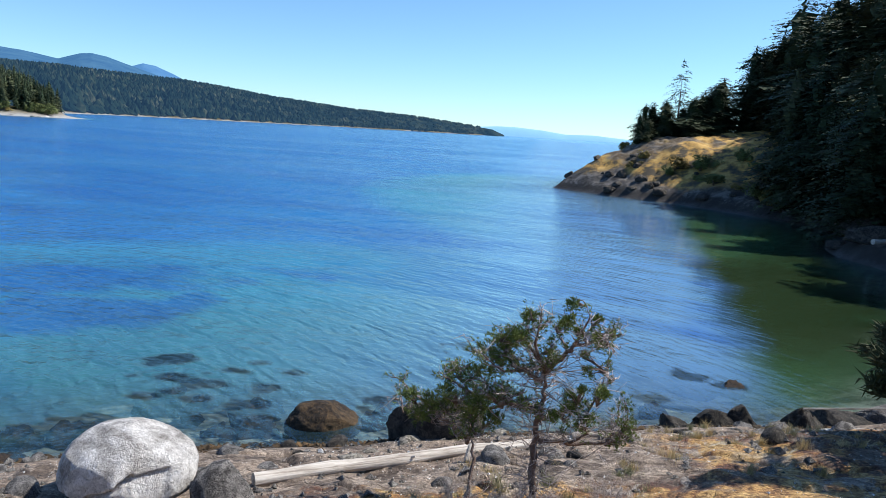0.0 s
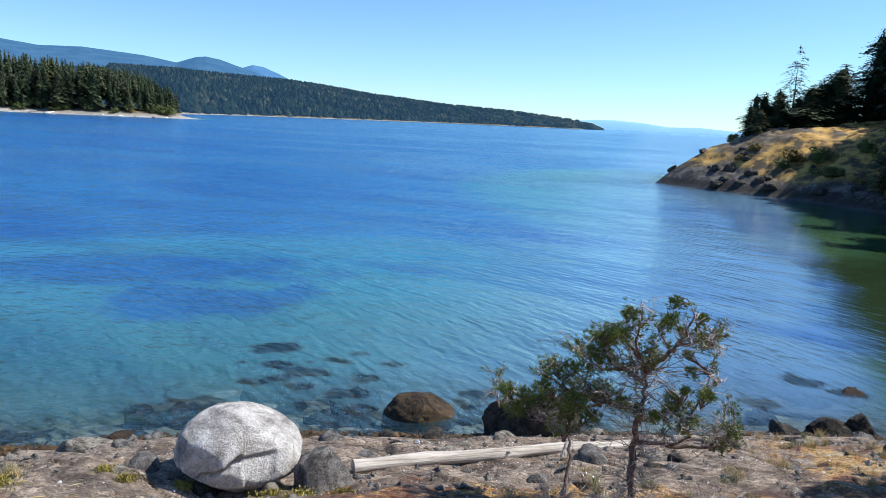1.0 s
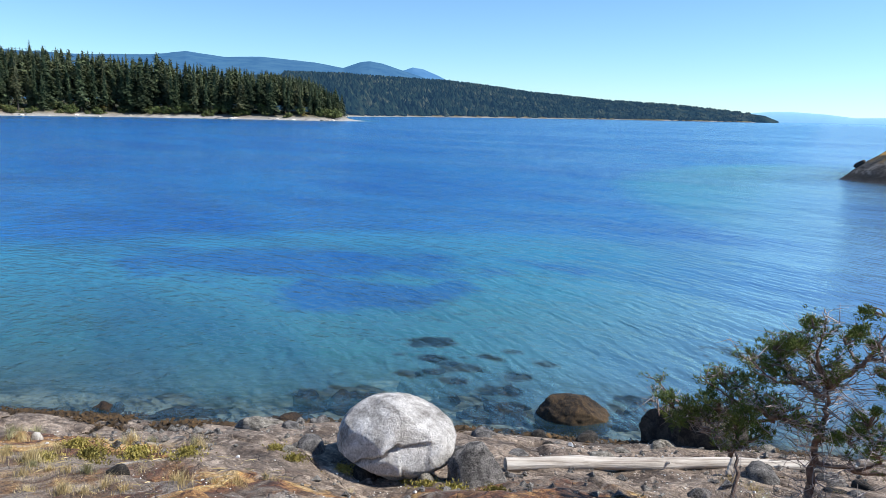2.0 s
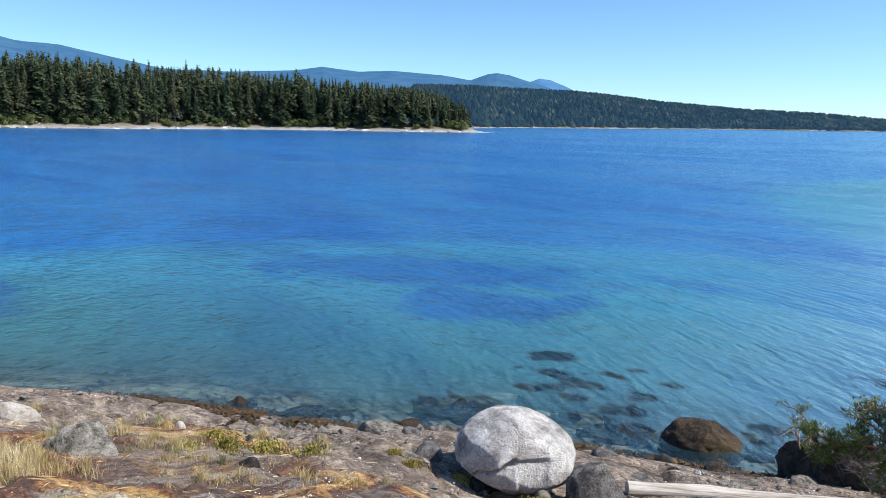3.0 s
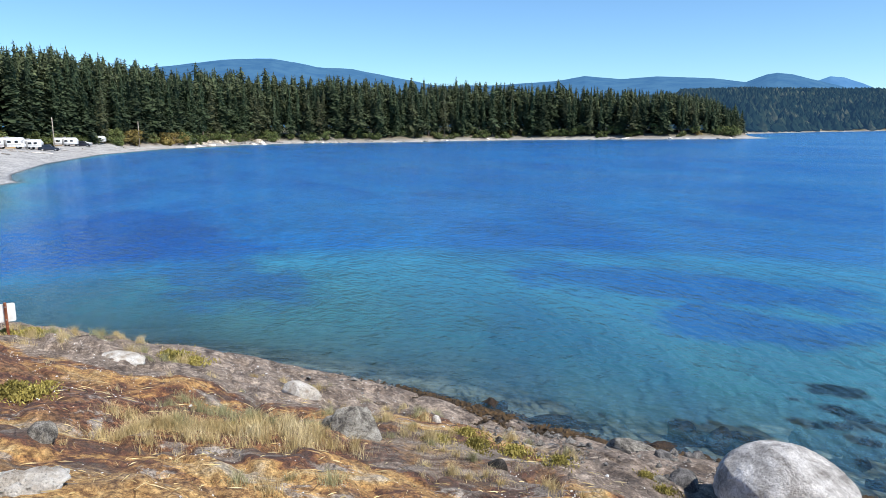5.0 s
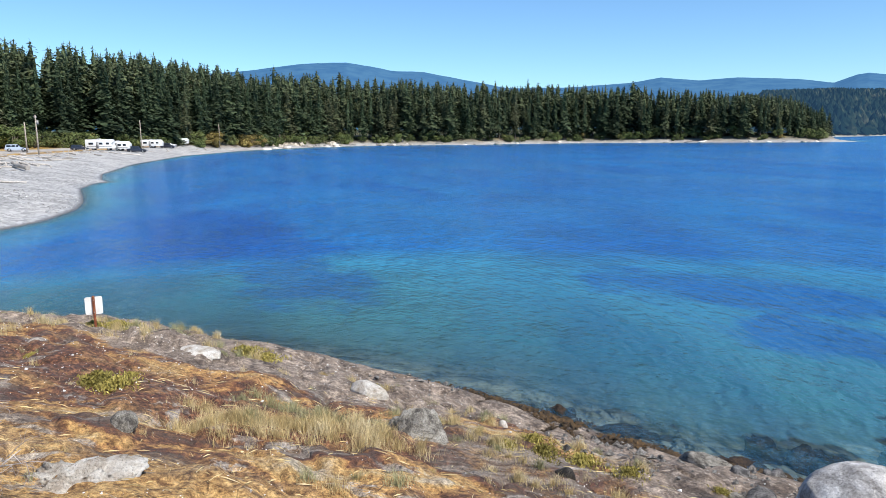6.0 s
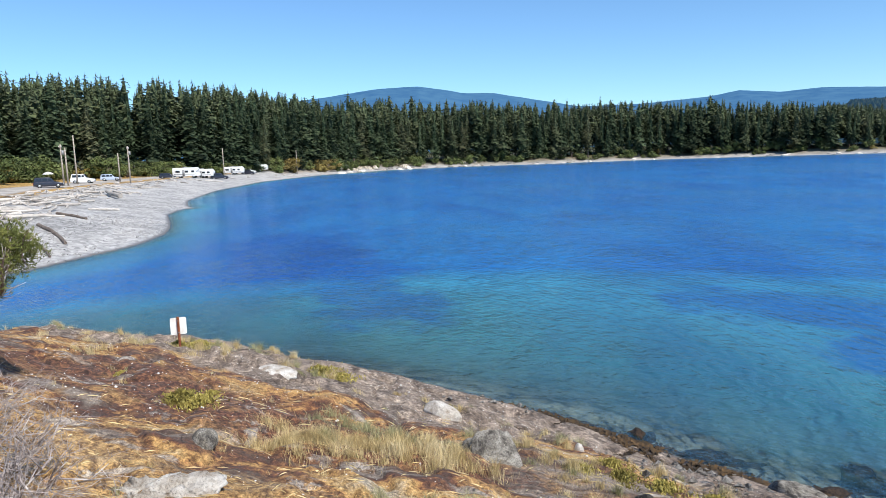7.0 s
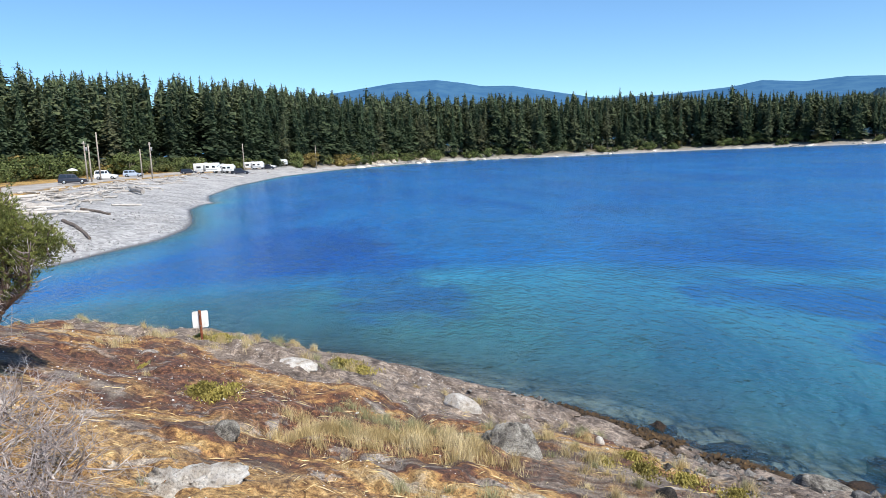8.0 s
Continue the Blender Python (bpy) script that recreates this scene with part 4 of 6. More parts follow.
weedy_boulder = speckled("rusty_weed_over_pale_rock", (0.036, 0.021, 0.011), (0.012, 0.009, 0.006), (0.13, 0.08, 0.035), 13.0, 2.2)
white_rock = speckled("bleached_rock", (0.66, 0.61, 0.54), (0.34, 0.27, 0.2), (0.84, 0.82, 0.78), 6.0, 2.4, soft=True)
lichen_rock = speckled("lichened_rock", (0.3, 0.27, 0.22), (0.09, 0.08, 0.07), (0.5, 0.47, 0.41), 10.0, 4.0)


def rock_mesh(name, size, seed, level=4, lumpy=0.18, cuts=5, flat=0.35, cut_at=(0.72, 0.95)):
    """A worn stone: a lumpy ball with some planed faces; it sits on z = 0 with a flattened foot."""
    r = random.Random(seed)
    bm = bmesh.new()
    bmesh.ops.create_icosphere(bm, subdivisions=level, radius=1.0)
    planes = []
    for _ in range(cuts):
        n = Vector((r.gauss(0, 1), r.gauss(0, 1), r.gauss(0.15, 0.8))).normalized()
        planes.append((n, r.uniform(*cut_at)))
    off = Vector((seed * 3.7, seed * 1.3, seed * 2.1))
    for v in bm.verts:
        p = v.co.copy()
        k = 1 + lumpy * noise.noise(p * 1.3 + off) + lumpy * 0.45 * noise.noise(p * 3.3 + off) + lumpy * 0.35 * noise.noise(p * 7 + off) + lumpy * 0.2 * noise.noise(p * 17 + off)
        p *= k
        for n, d in planes:
            over = p.dot(n) - d * (1 + 0.05 * noise.noise(p * 5 + off))
            if over > 0:
                p -= n * over * 0.86
        if p.z < -flat:
            p.z = -flat + (p.z + flat) * 0.25
        v.co = Vector((p.x * size[0], p.y * size[1], (p.z + flat) * size[2]))
    me = bpy.data.meshes.new(name)
    bm.to_mesh(me)
    bm.free()
    me.polygons.foreach_set("use_smooth", np.full(len(me.polygons), True))
    return me


def stone(name, place, size, mat, seed, label, turn=0.0, category="rock", group="", **kw):
    ob = part(name, rock_mesh(name, size, seed, **kw), mat)
    ob.matrix_world = Matrix.LocRotScale(place, Euler((0, 0, radians(turn))), None)
    return tagged(ob, label, category, group)


def boulder():
    """The big pale boulder, propped on small stones, with a slanting crack and a spalled face below it."""
    bm = bmesh.new()
    bmesh.ops.create_icosphere(bm, subdivisions=6, radius=1.0)
    away = Vector((0.42, -0.9, 0)).normalized()          # towards the slope above
    across = Vector((0.9, 0.42, 0)).normalized()
    # planed sides: along, up, towards the slope, distance
    planes = [(-0.62, -0.72, 0.3, 0.8), (0.5, 0.86, 0.1, 0.84), (-0.6, 0.78, 0.2, 0.92), (0.95, -0.1, 0.3, 0.93), (0.5, -0.6, 0.6, 0.86), (0.1, 0.3, 0.95, 0.9), (-0.75, 0.1, 0.65, 0.92)]
    planes = [((across * a + Vector((0, 0, b)) + away * c).normalized(), d) for a, b, c, d in planes]
    for v in bm.verts:
        p = v.co.copy()
        p *= 1 + 0.05 * noise.noise(p * 1.2 + Vector((3, 1, 7))) + 0.03 * noise.noise(p * 3.1) + 0.014 * noise.noise(p * 9) + 0.007 * noise.noise(p * 24)
        for n, d in planes:
            over = p.dot(n) - d * (1 + 0.03 * noise.noise(p * 4))
            if over > 0:
                p -= n * over * 0.8
        u, w, f = p.dot(across), p.z, p.dot(away)
        if f > 0:
            line = w - 0.5 - 0.93 * u + 0.05 * noise.noise(p * 6)      # the crack runs up to one side
            span = float(sstep(u, -0.8, -0.7) * (1 - sstep(u, -0.2, -0.1)))
            p -= away * (0.26 * math.exp(-(line / 0.045) ** 2) + 0.05 * float(sstep(-line, -0.02, 0.05)) * (1 - float(sstep(-line, 0.25, 0.5)))) * span
            dent = float(sstep(u + 0.1 * w, -0.14, -0.08) * (1 - sstep(u - 0.1 * w, 0.28, 0.4)) * sstep(w, -0.75, -0.45) * (1 - sstep(w - 0.12 * u, 0.34, 0.44)))
            p -= away * 0.06 * dent * (1 + 0.5 * noise.noise(p * 4))
            ledge = float(sstep(-(w + 0.25 - 0.1 * u), 0.0, 0.05) * (1 - sstep(u, -0.1, 0.1)))
            p -= away * 0.07 * ledge
        if w < -0.35:                                     # undercut towards the foot
            q = (-0.35 - w) / 0.65
            p.x, p.y = p.x * (1 - 0.25 * q), p.y * (1 - 0.25 * q)
        v.co = Vector((p.x * 0.77, p.y * 0.65, p.z * 0.54))
    ob = part("boulder", bm, granite)
    ob.matrix_world = pose(-3.5, 7.5, 1.46, 2, 2, 6)
    tagged(ob, "big rounded pale granite boulder with a slanting crack", "boulder")


boulder()
stone("prop_stone", (-3.75, 7.05, h1(-3.75, 7.05) - 0.06), (0.16, 0.15, 0.16), black_rock, 31, "dark stone wedged under the big boulder", level=3)
stone("prop_stone", (-2.95, 7.1, h1(-2.95, 7.1) - 0.05), (0.12, 0.1, 0.14), lichen_rock, 32, "small tan stone wedged under the big boulder", level=3)
stone("prop_stone", (-3.35, 7.5, h1(-3.35, 7.5) - 0.05), (0.24, 0.24, 0.22), grey_rock, 33, "grey stone under the big boulder", level=3)
stone("shore_rock", (-2.45, 7.4, h1(-2.45, 7.4) - 0.12), (0.4, 0.36, 0.46), grey_rock, 12, "grey angular rock beside the big boulder", 20, cuts=9, lumpy=0.22)
stone("black_rock", (0.05, 11.4, -0.2), (0.95, 0.7, 1.0), black_rock, 16, "black blocky rock at the waterline", 10, cuts=12, lumpy=0.2, level=5, cut_at=(0.58, 0.8))
stone("weedy_rock", (-2.15, 12.45, -0.22), (0.72, 0.5, 0.44), weedy_boulder, 15, "rounded rock covered in brown seaweed, standing in shallow water", 15, level=5, cuts=4, lumpy=0.11)
for x, y, w, h, k, m, lab in ((4.62, 12.9, 0.36, 0.3, 21, black_rock, "low black tide rock at the water's edge"), (5.45, 13.2, 0.4, 0.52, 22, black_rock, "rough black tide rock at the water's edge"),
                              (5.98, 13.25, 0.42, 0.55, 23, black_rock, "rough black tide rock at the water's edge"), (6.6, 12.95, 0.38, 0.2, 24, grey_rock, "low grey rock beside the sand pocket"),
                              (7.35, 13.5, 0.5, 0.52, 25, black_rock, "dark angular rock beside the sand pocket"), (8.4, 13.9, 0.8, 0.4, 26, black_rock, "dark angular rock beside the sand pocket"),
                              (9.3, 13.9, 0.7, 0.45, 27, grey_rock, "grey angular rock beside the sand pocket")):
    stone("tide_rock", (x, y, h1(x, y) - 0.12), (w, w * 0.85, h), m, k, lab, k * 40, cuts=12, lumpy=0.55, level=5, cut_at=(0.55, 0.8), group="tide rocks")

for k, (x, y, w, top) in enumerate(REEF):
    stone("sunken_rock", (x, y, top - 0.22 - 0.12), (w * 0.62, w * 0.4, 0.24), weed_rock, 50 + k, "brown weed-grown rock awash in the shallows", k * 37, level=4, cuts=3, lumpy=0.75, group="reef in the shallows", flat=0.1)

stone("white_rock", (-10.1, 4.85, h1(-10.1, 4.85) - 0.1), (0.36, 0.24, 0.22), white_rock, 71, "bleached white rock set in the mossy slope", 20, cuts=7)
stone("white_stone", (-8.12, 6.1, h1(-8.12, 6.1) - 0.03), (0.09, 0.07, 0.09), white_rock, 72, "small white stone on the bare rock", 0, level=3)
stone("lichened_stone", (-7.5, 4.3, h1(-7.5, 4.3) - 0.12), (0.42, 0.33, 0.3), lichen_rock, 73, "grey lichened stone half sunk in the turf", 25, cuts=9, level=5, lumpy=0.25)
stone("lichened_stone", (-7.55, 0.9, h1(-7.55, 0.9) - 0.05), (0.2, 0.14, 0.13), lichen_rock, 74, "small grey stone among moss cushions", 0, cuts=6)
stone("dark_stone", (-5.9, 5.35, h1(-5.9, 5.35) - 0.04), (0.13, 0.08, 0.1), black_rock, 75, "dark splintered stone on the turf", 30, cuts=7, level=3)
stone("pale_outcrop", (-11.9, 2.5, h1(-11.9, 2.5) - 0.13), (0.5, 0.25, 0.16), white_rock, 76, "pale streaked outcrop on the rock's crest", 40, cuts=5)
stone("pale_outcrop", (-6.1, 0.3, h1(-6.1, 0.3) - 0.2), (0.5, 0.3, 0.2), white_rock, 77, "low bleached outcrop breaking through the moss", 60, cuts=4, lumpy=0.8, level=5)
stone("ledge_stone", (-6.4, 8.6, h1(-6.4, 8.6) - 0.1), (0.5, 0.25, 0.22), lichen_rock, 78, "tan ledge stone on the bare rock", 10, cuts=8)

# outcrops breaking the dry slope of the headland
rs = np.random.RandomState(29)
n = 0
while n < 22:
    x, y = rs.uniform(13, 27), rs.uniform(60, 84)
    if 1.2 < float(shore(np.array([x]), np.array([y]))[0]) < 6.5:
        w = rs.uniform(0.3, 0.75)
        stone("headland_outcrop", (x, y, h1(x, y) - 0.25 * w), (w, w * 0.7, w * rs.uniform(0.5, 0.9)), black_rock, 600 + n, "dark craggy outcrop on the dry headland slope", n * 47, level=4, cuts=11, lumpy=0.4, group="outcrops on the headland")
        n += 1

# rocks of the cove's far corner
for k, (x, y, w, h) in enumerate(((24.5, 41.5, 1.6, 0.8), (26.3, 43.5, 1.8, 1.0), (28.0, 45.5, 2.0, 1.4), (23.6, 38.5, 1.7, 0.7), (25.5, 38.5, 1.5, 1.0), (30.0, 46, 2.2, 1.6), (22.6, 40.2, 0.8, 0.4), (16.6, 73.4, 0.8, 0.5), (20.6, 69.8, 0.9, 0.6), (18.4, 72.0, 0.6, 0.4), (23.6, 65.8, 0.8, 0.5))):
    stone("cove_rock", (x, y, h1(x, y) - 0.3), (w, w * 0.8, h), black_rock, 90 + k, "dark broken rock along the cove", k * 50, level=4, cuts=10, lumpy=0.35, group="rocks of the cove")


# ======== driftwood ========
def wood_material():
    m, t, b = material("silvered_driftwood")
    co = node(t, "ShaderNodeTexCoord").outputs["Object"]
    long = node(t, "ShaderNodeMapping", {"Vector": co, "Scale": (0.35, 9.0, 9.0)}).outputs[0]
    grain = noise_at(t, 2.2, 6, 0.7, long, 0.4)
    c = ramp(t, grain, [(0.36, (0.13, 0.1, 0.08)), (0.46, (0.4, 0.35, 0.3)), (0.56, (0.6, 0.555, 0.5)), (0.7, (0.74, 0.71, 0.67))])
    c = mixc(t, 0.3, c, ramp(t, noise_at(t, 0.9, 4, 0.6, co), [(0.35, (0.3, 0.24, 0.19)), (0.6, (0.68, 0.64, 0.59))]))
    info = node(t, "ShaderNodeObjectInfo").outputs["Random"]
    f = calc(t, "MULTIPLY_ADD", info, 0.5, 0.62)
    c = mixc(t, 1.0, c, node(t, "ShaderNodeCombineColor", {0: f, 1: f, 2: f}).outputs[0], "MULTIPLY")
    t.links.new(c, b.inputs["Base Color"])
    b.inputs["Roughness"].default_value = 0.85
    t.links.new(bump(t, grain, 1.0, 0.025), b.inputs["Normal"])
    return m


driftwood = wood_material()


def log_mesh(name, long, r0, r1, seed, bend=0.03, sides=12, steps=18, stubs=2):
    r = random.Random(seed)
    pts, rad = [], []
    for i in range(steps + 1):
        q = i / steps
        pts.append((long * (q - 0.5), bend * long * math.sin(q * 3.1) + 0.1 * r0 * math.sin(q * 17 + seed), 0.12 * r0 * math.sin(q * 11 + seed * 2)))
        rad.append((r0 + (r1 - r0) * q) * (1 + 0.07 * math.sin(q * 23 + seed) + r.uniform(-0.04, 0.04)))
    v, f = tube(pts, rad, sides)
    for _ in range(stubs):
        i = r.randrange(2, steps - 2)
        a = r.uniform(0, 6.3)
        p = Vector(pts[i])
        d = Vector((0.4, math.cos(a), math.sin(a))).normalized()
        tube([p, p + d * rad[i] * 1.25, p + d * rad[i] * 1.7], [rad[i] * 0.35, rad[i] * 0.24, rad[i] * 0.12], 6, v, f)
    me = mesh_of(name, v, f)
    me.set_sharp_from_angle(angle=radians(55))
    return me


def along(a, b):
    """A pose that lays the local x axis from a to b."""
    d = Vector(b) - Vector(a)
    return Matrix.Translation((Vector(a) + Vector(b)) / 2) @ d.to_track_quat("X", "Z").to_matrix().to_4x4()


def drift(a, b, r0, r1, seed, label, group="", **kw):
    ob = part("driftwood_log", log_mesh("driftwood_log", (Vector(b) - Vector(a)).length, r0, r1, seed, **kw), driftwood)
    ob.matrix_world = along(a, b)
    return tagged(ob, label, "log", group)


drift((-2.22, 8.0, h1(-2.22, 8.0) + 0.06), (1.5, 10.25, h1(1.5, 10.25) + 0.12), 0.095, 0.075, 3, "long pale weathered driftwood log on the shore rocks", bend=0.012, sides=16, steps=30)
drift((-1.15, 8.75, h1(-1.15, 8.75) + 0.07), (-0.5, 9.25, h1(-0.5, 9.25) + 0.07), 0.07, 0.045, 4, "short split driftwood piece beside the long log")
drift((2.1, 10.3, h1(2.1, 10.3) + 0.06), (2.75, 10.42, h1(2.75, 10.42) + 0.06), 0.05, 0.035, 5, "short bleached driftwood piece on the shore rocks")
drift((0.45, 9.1, h1(0.45, 9.1) + 0.02), (0.5, 9.3, h1(0.5, 9.3) + 0.2), 0.04, 0.03, 6, "upright splinter of driftwood by the log", stubs=0)
drift((7.2, 13.2, h1(7.2, 13.2) + 0.45), (9.6, 12.2, h1(9.6, 12.2) + 0.25), 0.02, 0.012, 7, "thin bare driftwood branch over the sand pocket", stubs=3)
drift((22.4, 36.9, 1.15), (26.5, 37.7, 1.3), 0.14, 0.1, 8, "pale driftwood log on the cove rocks")


def beach_logs():
    rs = np.random.RandomState(17)
    n = 0
    while n < 290:
        az, r = rs.uniform(70, 104), math.exp(rs.uniform(math.log(55), math.log(330)))
        x, y = -math.sin(radians(az)) * r, math.cos(radians(az)) * r
        s = float(shore(np.array([x]), np.array([y]))[0])
        if r < 270:
            if not 5 < s < 22 or rs.rand() > math.exp(-((s - 15) / 4.0) ** 2):
                continue
        elif not 3.5 < s < 8.5:
            continue
        if r < 85 and rs.rand() < 0.6:
            continue
        long = min(10, rs.lognormal(1.2, 0.5)) * (0.75 if r < 80 else 1.0)
        # logs lie mostly along the shore
        e = 3.0
        gx = (float(shore(np.array([x + e]), np.array([y]))[0]) - s) / e
        gy = (float(shore(np.array([x]), np.array([y + e]))[0]) - s) / e
        a = math.atan2(gx, -gy) + rs.normal(0, 0.5)
        d = Vector((math.cos(a), math.sin(a), 0)) * long / 2
        rad = rs.uniform(0.07, 0.19)
        lift = rad * 0.6 + (rs.uniform(0, 0.35) if rs.rand() < 0.4 else 0)
        pa, pb = (x - d.x, y - d.y), (x + d.x, y + d.y)
        drift((*pa, h1(*pa) + lift), (*pb, h1(*pb) + rad * 0.6), rad, rad * rs.uniform(0.5, 0.9), 100 + n, "bleached driftwood log stranded on the shingle beach", "driftwood on the beach", sides=7, steps=6, stubs=1)
        n += 1
    drift((-104, 2.5, h1(-104, 2.5) + 0.5), (-117, 1.0, h1(-117, 1.0) + 0.5), 0.3, 0.2, 81, "huge silver driftwood trunk among the stranded logs", steps=20)
    for k, (a, b, rad) in enumerate((((-61, -4.3), (-53.5, -2.3), 0.16), ((-52.6, -3.9), (-49.0, -3.0), 0.1), ((-73, -3.6), (-69.0, -1.2), 0.15))):
        ob = drift((*a, h1(*a) + 0.1), (*b, h1(*b) + 0.1), rad, rad * 0.7, 90 + k, "dark brown wet log lying alone on the shingle")
        ob.data.materials.clear()
        ob.data.materials.append(bark)


beach_logs()


# ======== junipers and scrub by the camera ========
jun_leaf = foliage("juniper_sprays", (0.075, 0.115, 0.022), (0.17, 0.235, 0.048), (0.3, 0.35, 0.095), 5.0)
# Olive sprays, darkened further for the shadows within the left juniper's crown.
jun_shade = foliage("shaded_olive_juniper_sprays", (0.05, 0.065, 0.014), (0.115, 0.135, 0.032), (0.24, 0.25, 0.07), 4.0)
dead_twig = simple("bleached_dead_twigs", [(0.3, (0.16, 0.13, 0.12)), (0.5, (0.34, 0.29, 0.27)), (0.7, (0.56, 0.51, 0.48))], 8, 0.9, bumps=0)
jun_bark = simple("juniper_bark", [(0.3, (0.07, 0.045, 0.035)), (0.5, (0.16, 0.11, 0.09)), (0.7, (0.3, 0.24, 0.2))], 14, 0.9, bumps=0.7, bdist=0.02)


def sprig(rnd, p, d, long, cv, cf):
    """A tuft of scale-leaf twigs that point along d."""
    for _ in range(6):
        e = (d + Vector((rnd.gauss(0, 0.8), rnd.gauss(0, 0.8), rnd.gauss(0.25, 0.7)))).normalized()
        w = e.cross(Vector((rnd.gauss(0, 1), rnd.gauss(0, 1), rnd.gauss(0, 1)))).normalized() * long * 0.11
        n = e.cross(w)
        q = p + Vector((rnd.gauss(0, 1), rnd.gauss(0, 1), rnd.gauss(0, 1))) * long * 0.22
        tip = q + e * long * rnd.uniform(0.7, 1.2)
        b = len(cv)
        cv.extend([q + w, q - w * 0.5 + n, q - w * 0.5 - n, tip])
        cf.extend([(b, b + 1, b + 3), (b + 1, b + 2, b + 3), (b + 2, b, b + 3)])


def juniper(name, limbs, seed, label, place, right, density=1.0, leafy=0.09, turn_depth=0.35, dead=60, size=1.0, thick=1.0, leaf_mat=None, forks=0, clumps=()):
    """A gnarled juniper. limbs: (radius, leaf amount, points of (across, up)); depth is drawn at random."""
    r = random.Random(seed)
    ob = new(name)
    tv, tf, cv, cf, dv, df = [], [], [], [], [], []
    limbs = list(limbs)
    for rad, leaf, pts in limbs[:] if forks else []:
        if leaf > 0:                                      # side shoots off each leafy limb
            for _ in range(forks):
                k = r.randrange(len(pts) - 1)
                q = r.random()
                u0, w0 = (pts[k][j] + (pts[k + 1][j] - pts[k][j]) * q for j in (0, 1))
                a, long = r.uniform(0.1, 3.0), r.uniform(0.1, 0.3)
                limbs.append((rad * 0.5, leaf * 0.8, [(u0, w0), (u0 + long * 0.5 * math.cos(a), w0 + long * 0.4 * math.sin(a)), (u0 + long * math.cos(a), w0 + long * math.sin(a))]))
    for li, (rad, leaf, pts) in enumerate(limbs):
        depth0, depth1 = (0.0, 0.0) if li == 0 else (0.0, r.gauss(0, turn_depth))
        line = []
        for i, (u, w) in enumerate(pts):
            q = i / max(1, len(pts) - 1)
            line.append(Vector((u + (0 if i == 0 else r.gauss(0, 0.012)), depth1 * q + r.gauss(0, 0.012), w)))
        fineline, n = [], 5
        for i in range(len(line) - 1):
            for k in range(n):
                q = k / n
                fineline.append(line[i].lerp(line[i + 1], q) + Vector((r.gauss(0, 1), r.gauss(0, 1), r.gauss(0, 1))) * rad * 0.35)
        fineline.append(line[-1])
        m = len(fineline)
        tube(fineline, [rad * (1 - 0.8 * i / (m - 1)) * r.uniform(0.85, 1.15) for i in range(m)], 8, tv, tf)
        if leaf <= 0:
            continue
        for i in range(int(m * 0.25), m):
            q = i / (m - 1)
            for _ in range(2 if forks else 4):
                a = r.uniform(0, 6.3)
                d = (Vector((math.cos(a), math.sin(a), r.uniform(-0.3, 0.9))) + (fineline[i] - fineline[max(0, i - 2)]).normalized() * 0.6).normalized()
                long = r.uniform(0.05, 0.14) * leaf * (0.6 + 0.5 * q) * size
                tip = fineline[i] + d * long
                mid = fineline[i].lerp(tip, 0.5) + Vector((0, 0, -0.02))
                bare = r.random() > (0.1 + 0.8 * q) * thick
                tube([fineline[i], mid, tip], [0.006 * size, 0.004 * size, 0.002 * size], 4, dv if bare else tv, df if bare else tf)
                if bare:
                    continue
                for _ in range(int(round(11 * density))):
                    sprig(r, fineline[i].lerp(tip, r.uniform(0.35, 1.05)) + Vector((r.gauss(0, 1), r.gauss(0, 1), r.gauss(0, 1))) * 0.03 * size, d, leafy * r.uniform(0.55, 1.0), cv, cf)
    joints = [Vector((u, 0, w)) for rad, leaf, pts in limbs for u, w in pts]
    for u, w, rad in clumps:                              # rounded masses of sprays at the limbs' ends
        c = Vector((u, r.gauss(0, 0.16), w))
        near = min(joints, key=lambda g: (g - c).length + (0.2 if g.z > c.z else 0))
        for _ in range(6):
            e = c + Vector((r.gauss(0, 0.5), r.gauss(0, 0.5), r.gauss(0, 0.5))) * rad
            tube([near, near.lerp(e, 0.5) + Vector((r.gauss(0, 0.02), r.gauss(0, 0.02), 0.02)), e], [0.009, 0.006, 0.002], 4, tv, tf)
        for _ in range(int(5200 * rad ** 2) + 24):
            d = Vector((r.gauss(0, 1), r.gauss(0, 1), r.gauss(0.3, 1))).normalized()
            sprig(r, c + Vector((d.x, d.y, d.z * 0.85)) * rad * (1.05 if r.random() < 0.15 else r.uniform(0.35, 0.92)) , (d + Vector((0, 0, 0.7))).normalized(), 0.042 * r.uniform(0.6, 1.15), cv, cf)
    for _ in range(dead):
        base = limbs[0 if r.random() < 0.5 else r.randrange(len(limbs))][2]
        i = r.randrange(1, len(base))
        p = Vector((base[i][0], 0, base[i][1])).lerp(Vector((base[i - 1][0], 0, base[i - 1][1])), r.random())
        a = r.uniform(0, 6.3)
        d = Vector((math.cos(a), math.sin(a), r.uniform(-0.35, 0.4)))
        long = r.uniform(0.1, 0.45) * size * (1 if base is limbs[0][2] else 0.6)
        q1 = p + d * long * 0.5 + Vector((r.gauss(0, 0.04), r.gauss(0, 0.04), r.gauss(0, 0.05)))
        q2 = p + d * long + Vector((r.gauss(0, 0.06), r.gauss(0, 0.06), r.gauss(0.02, 0.1)))
        tube([p, q1, q2], [0.008, 0.005, 0.002], 4, dv, df)
        for _ in range(3):
            s0 = p.lerp(q2, r.uniform(0.4, 1))
            tube([s0, s0 + (d + Vector((r.gauss(0, 0.8), r.gauss(0, 0.8), r.gauss(0, 0.6)))) * 0.12], [0.004, 0.0015], 3, dv, df)
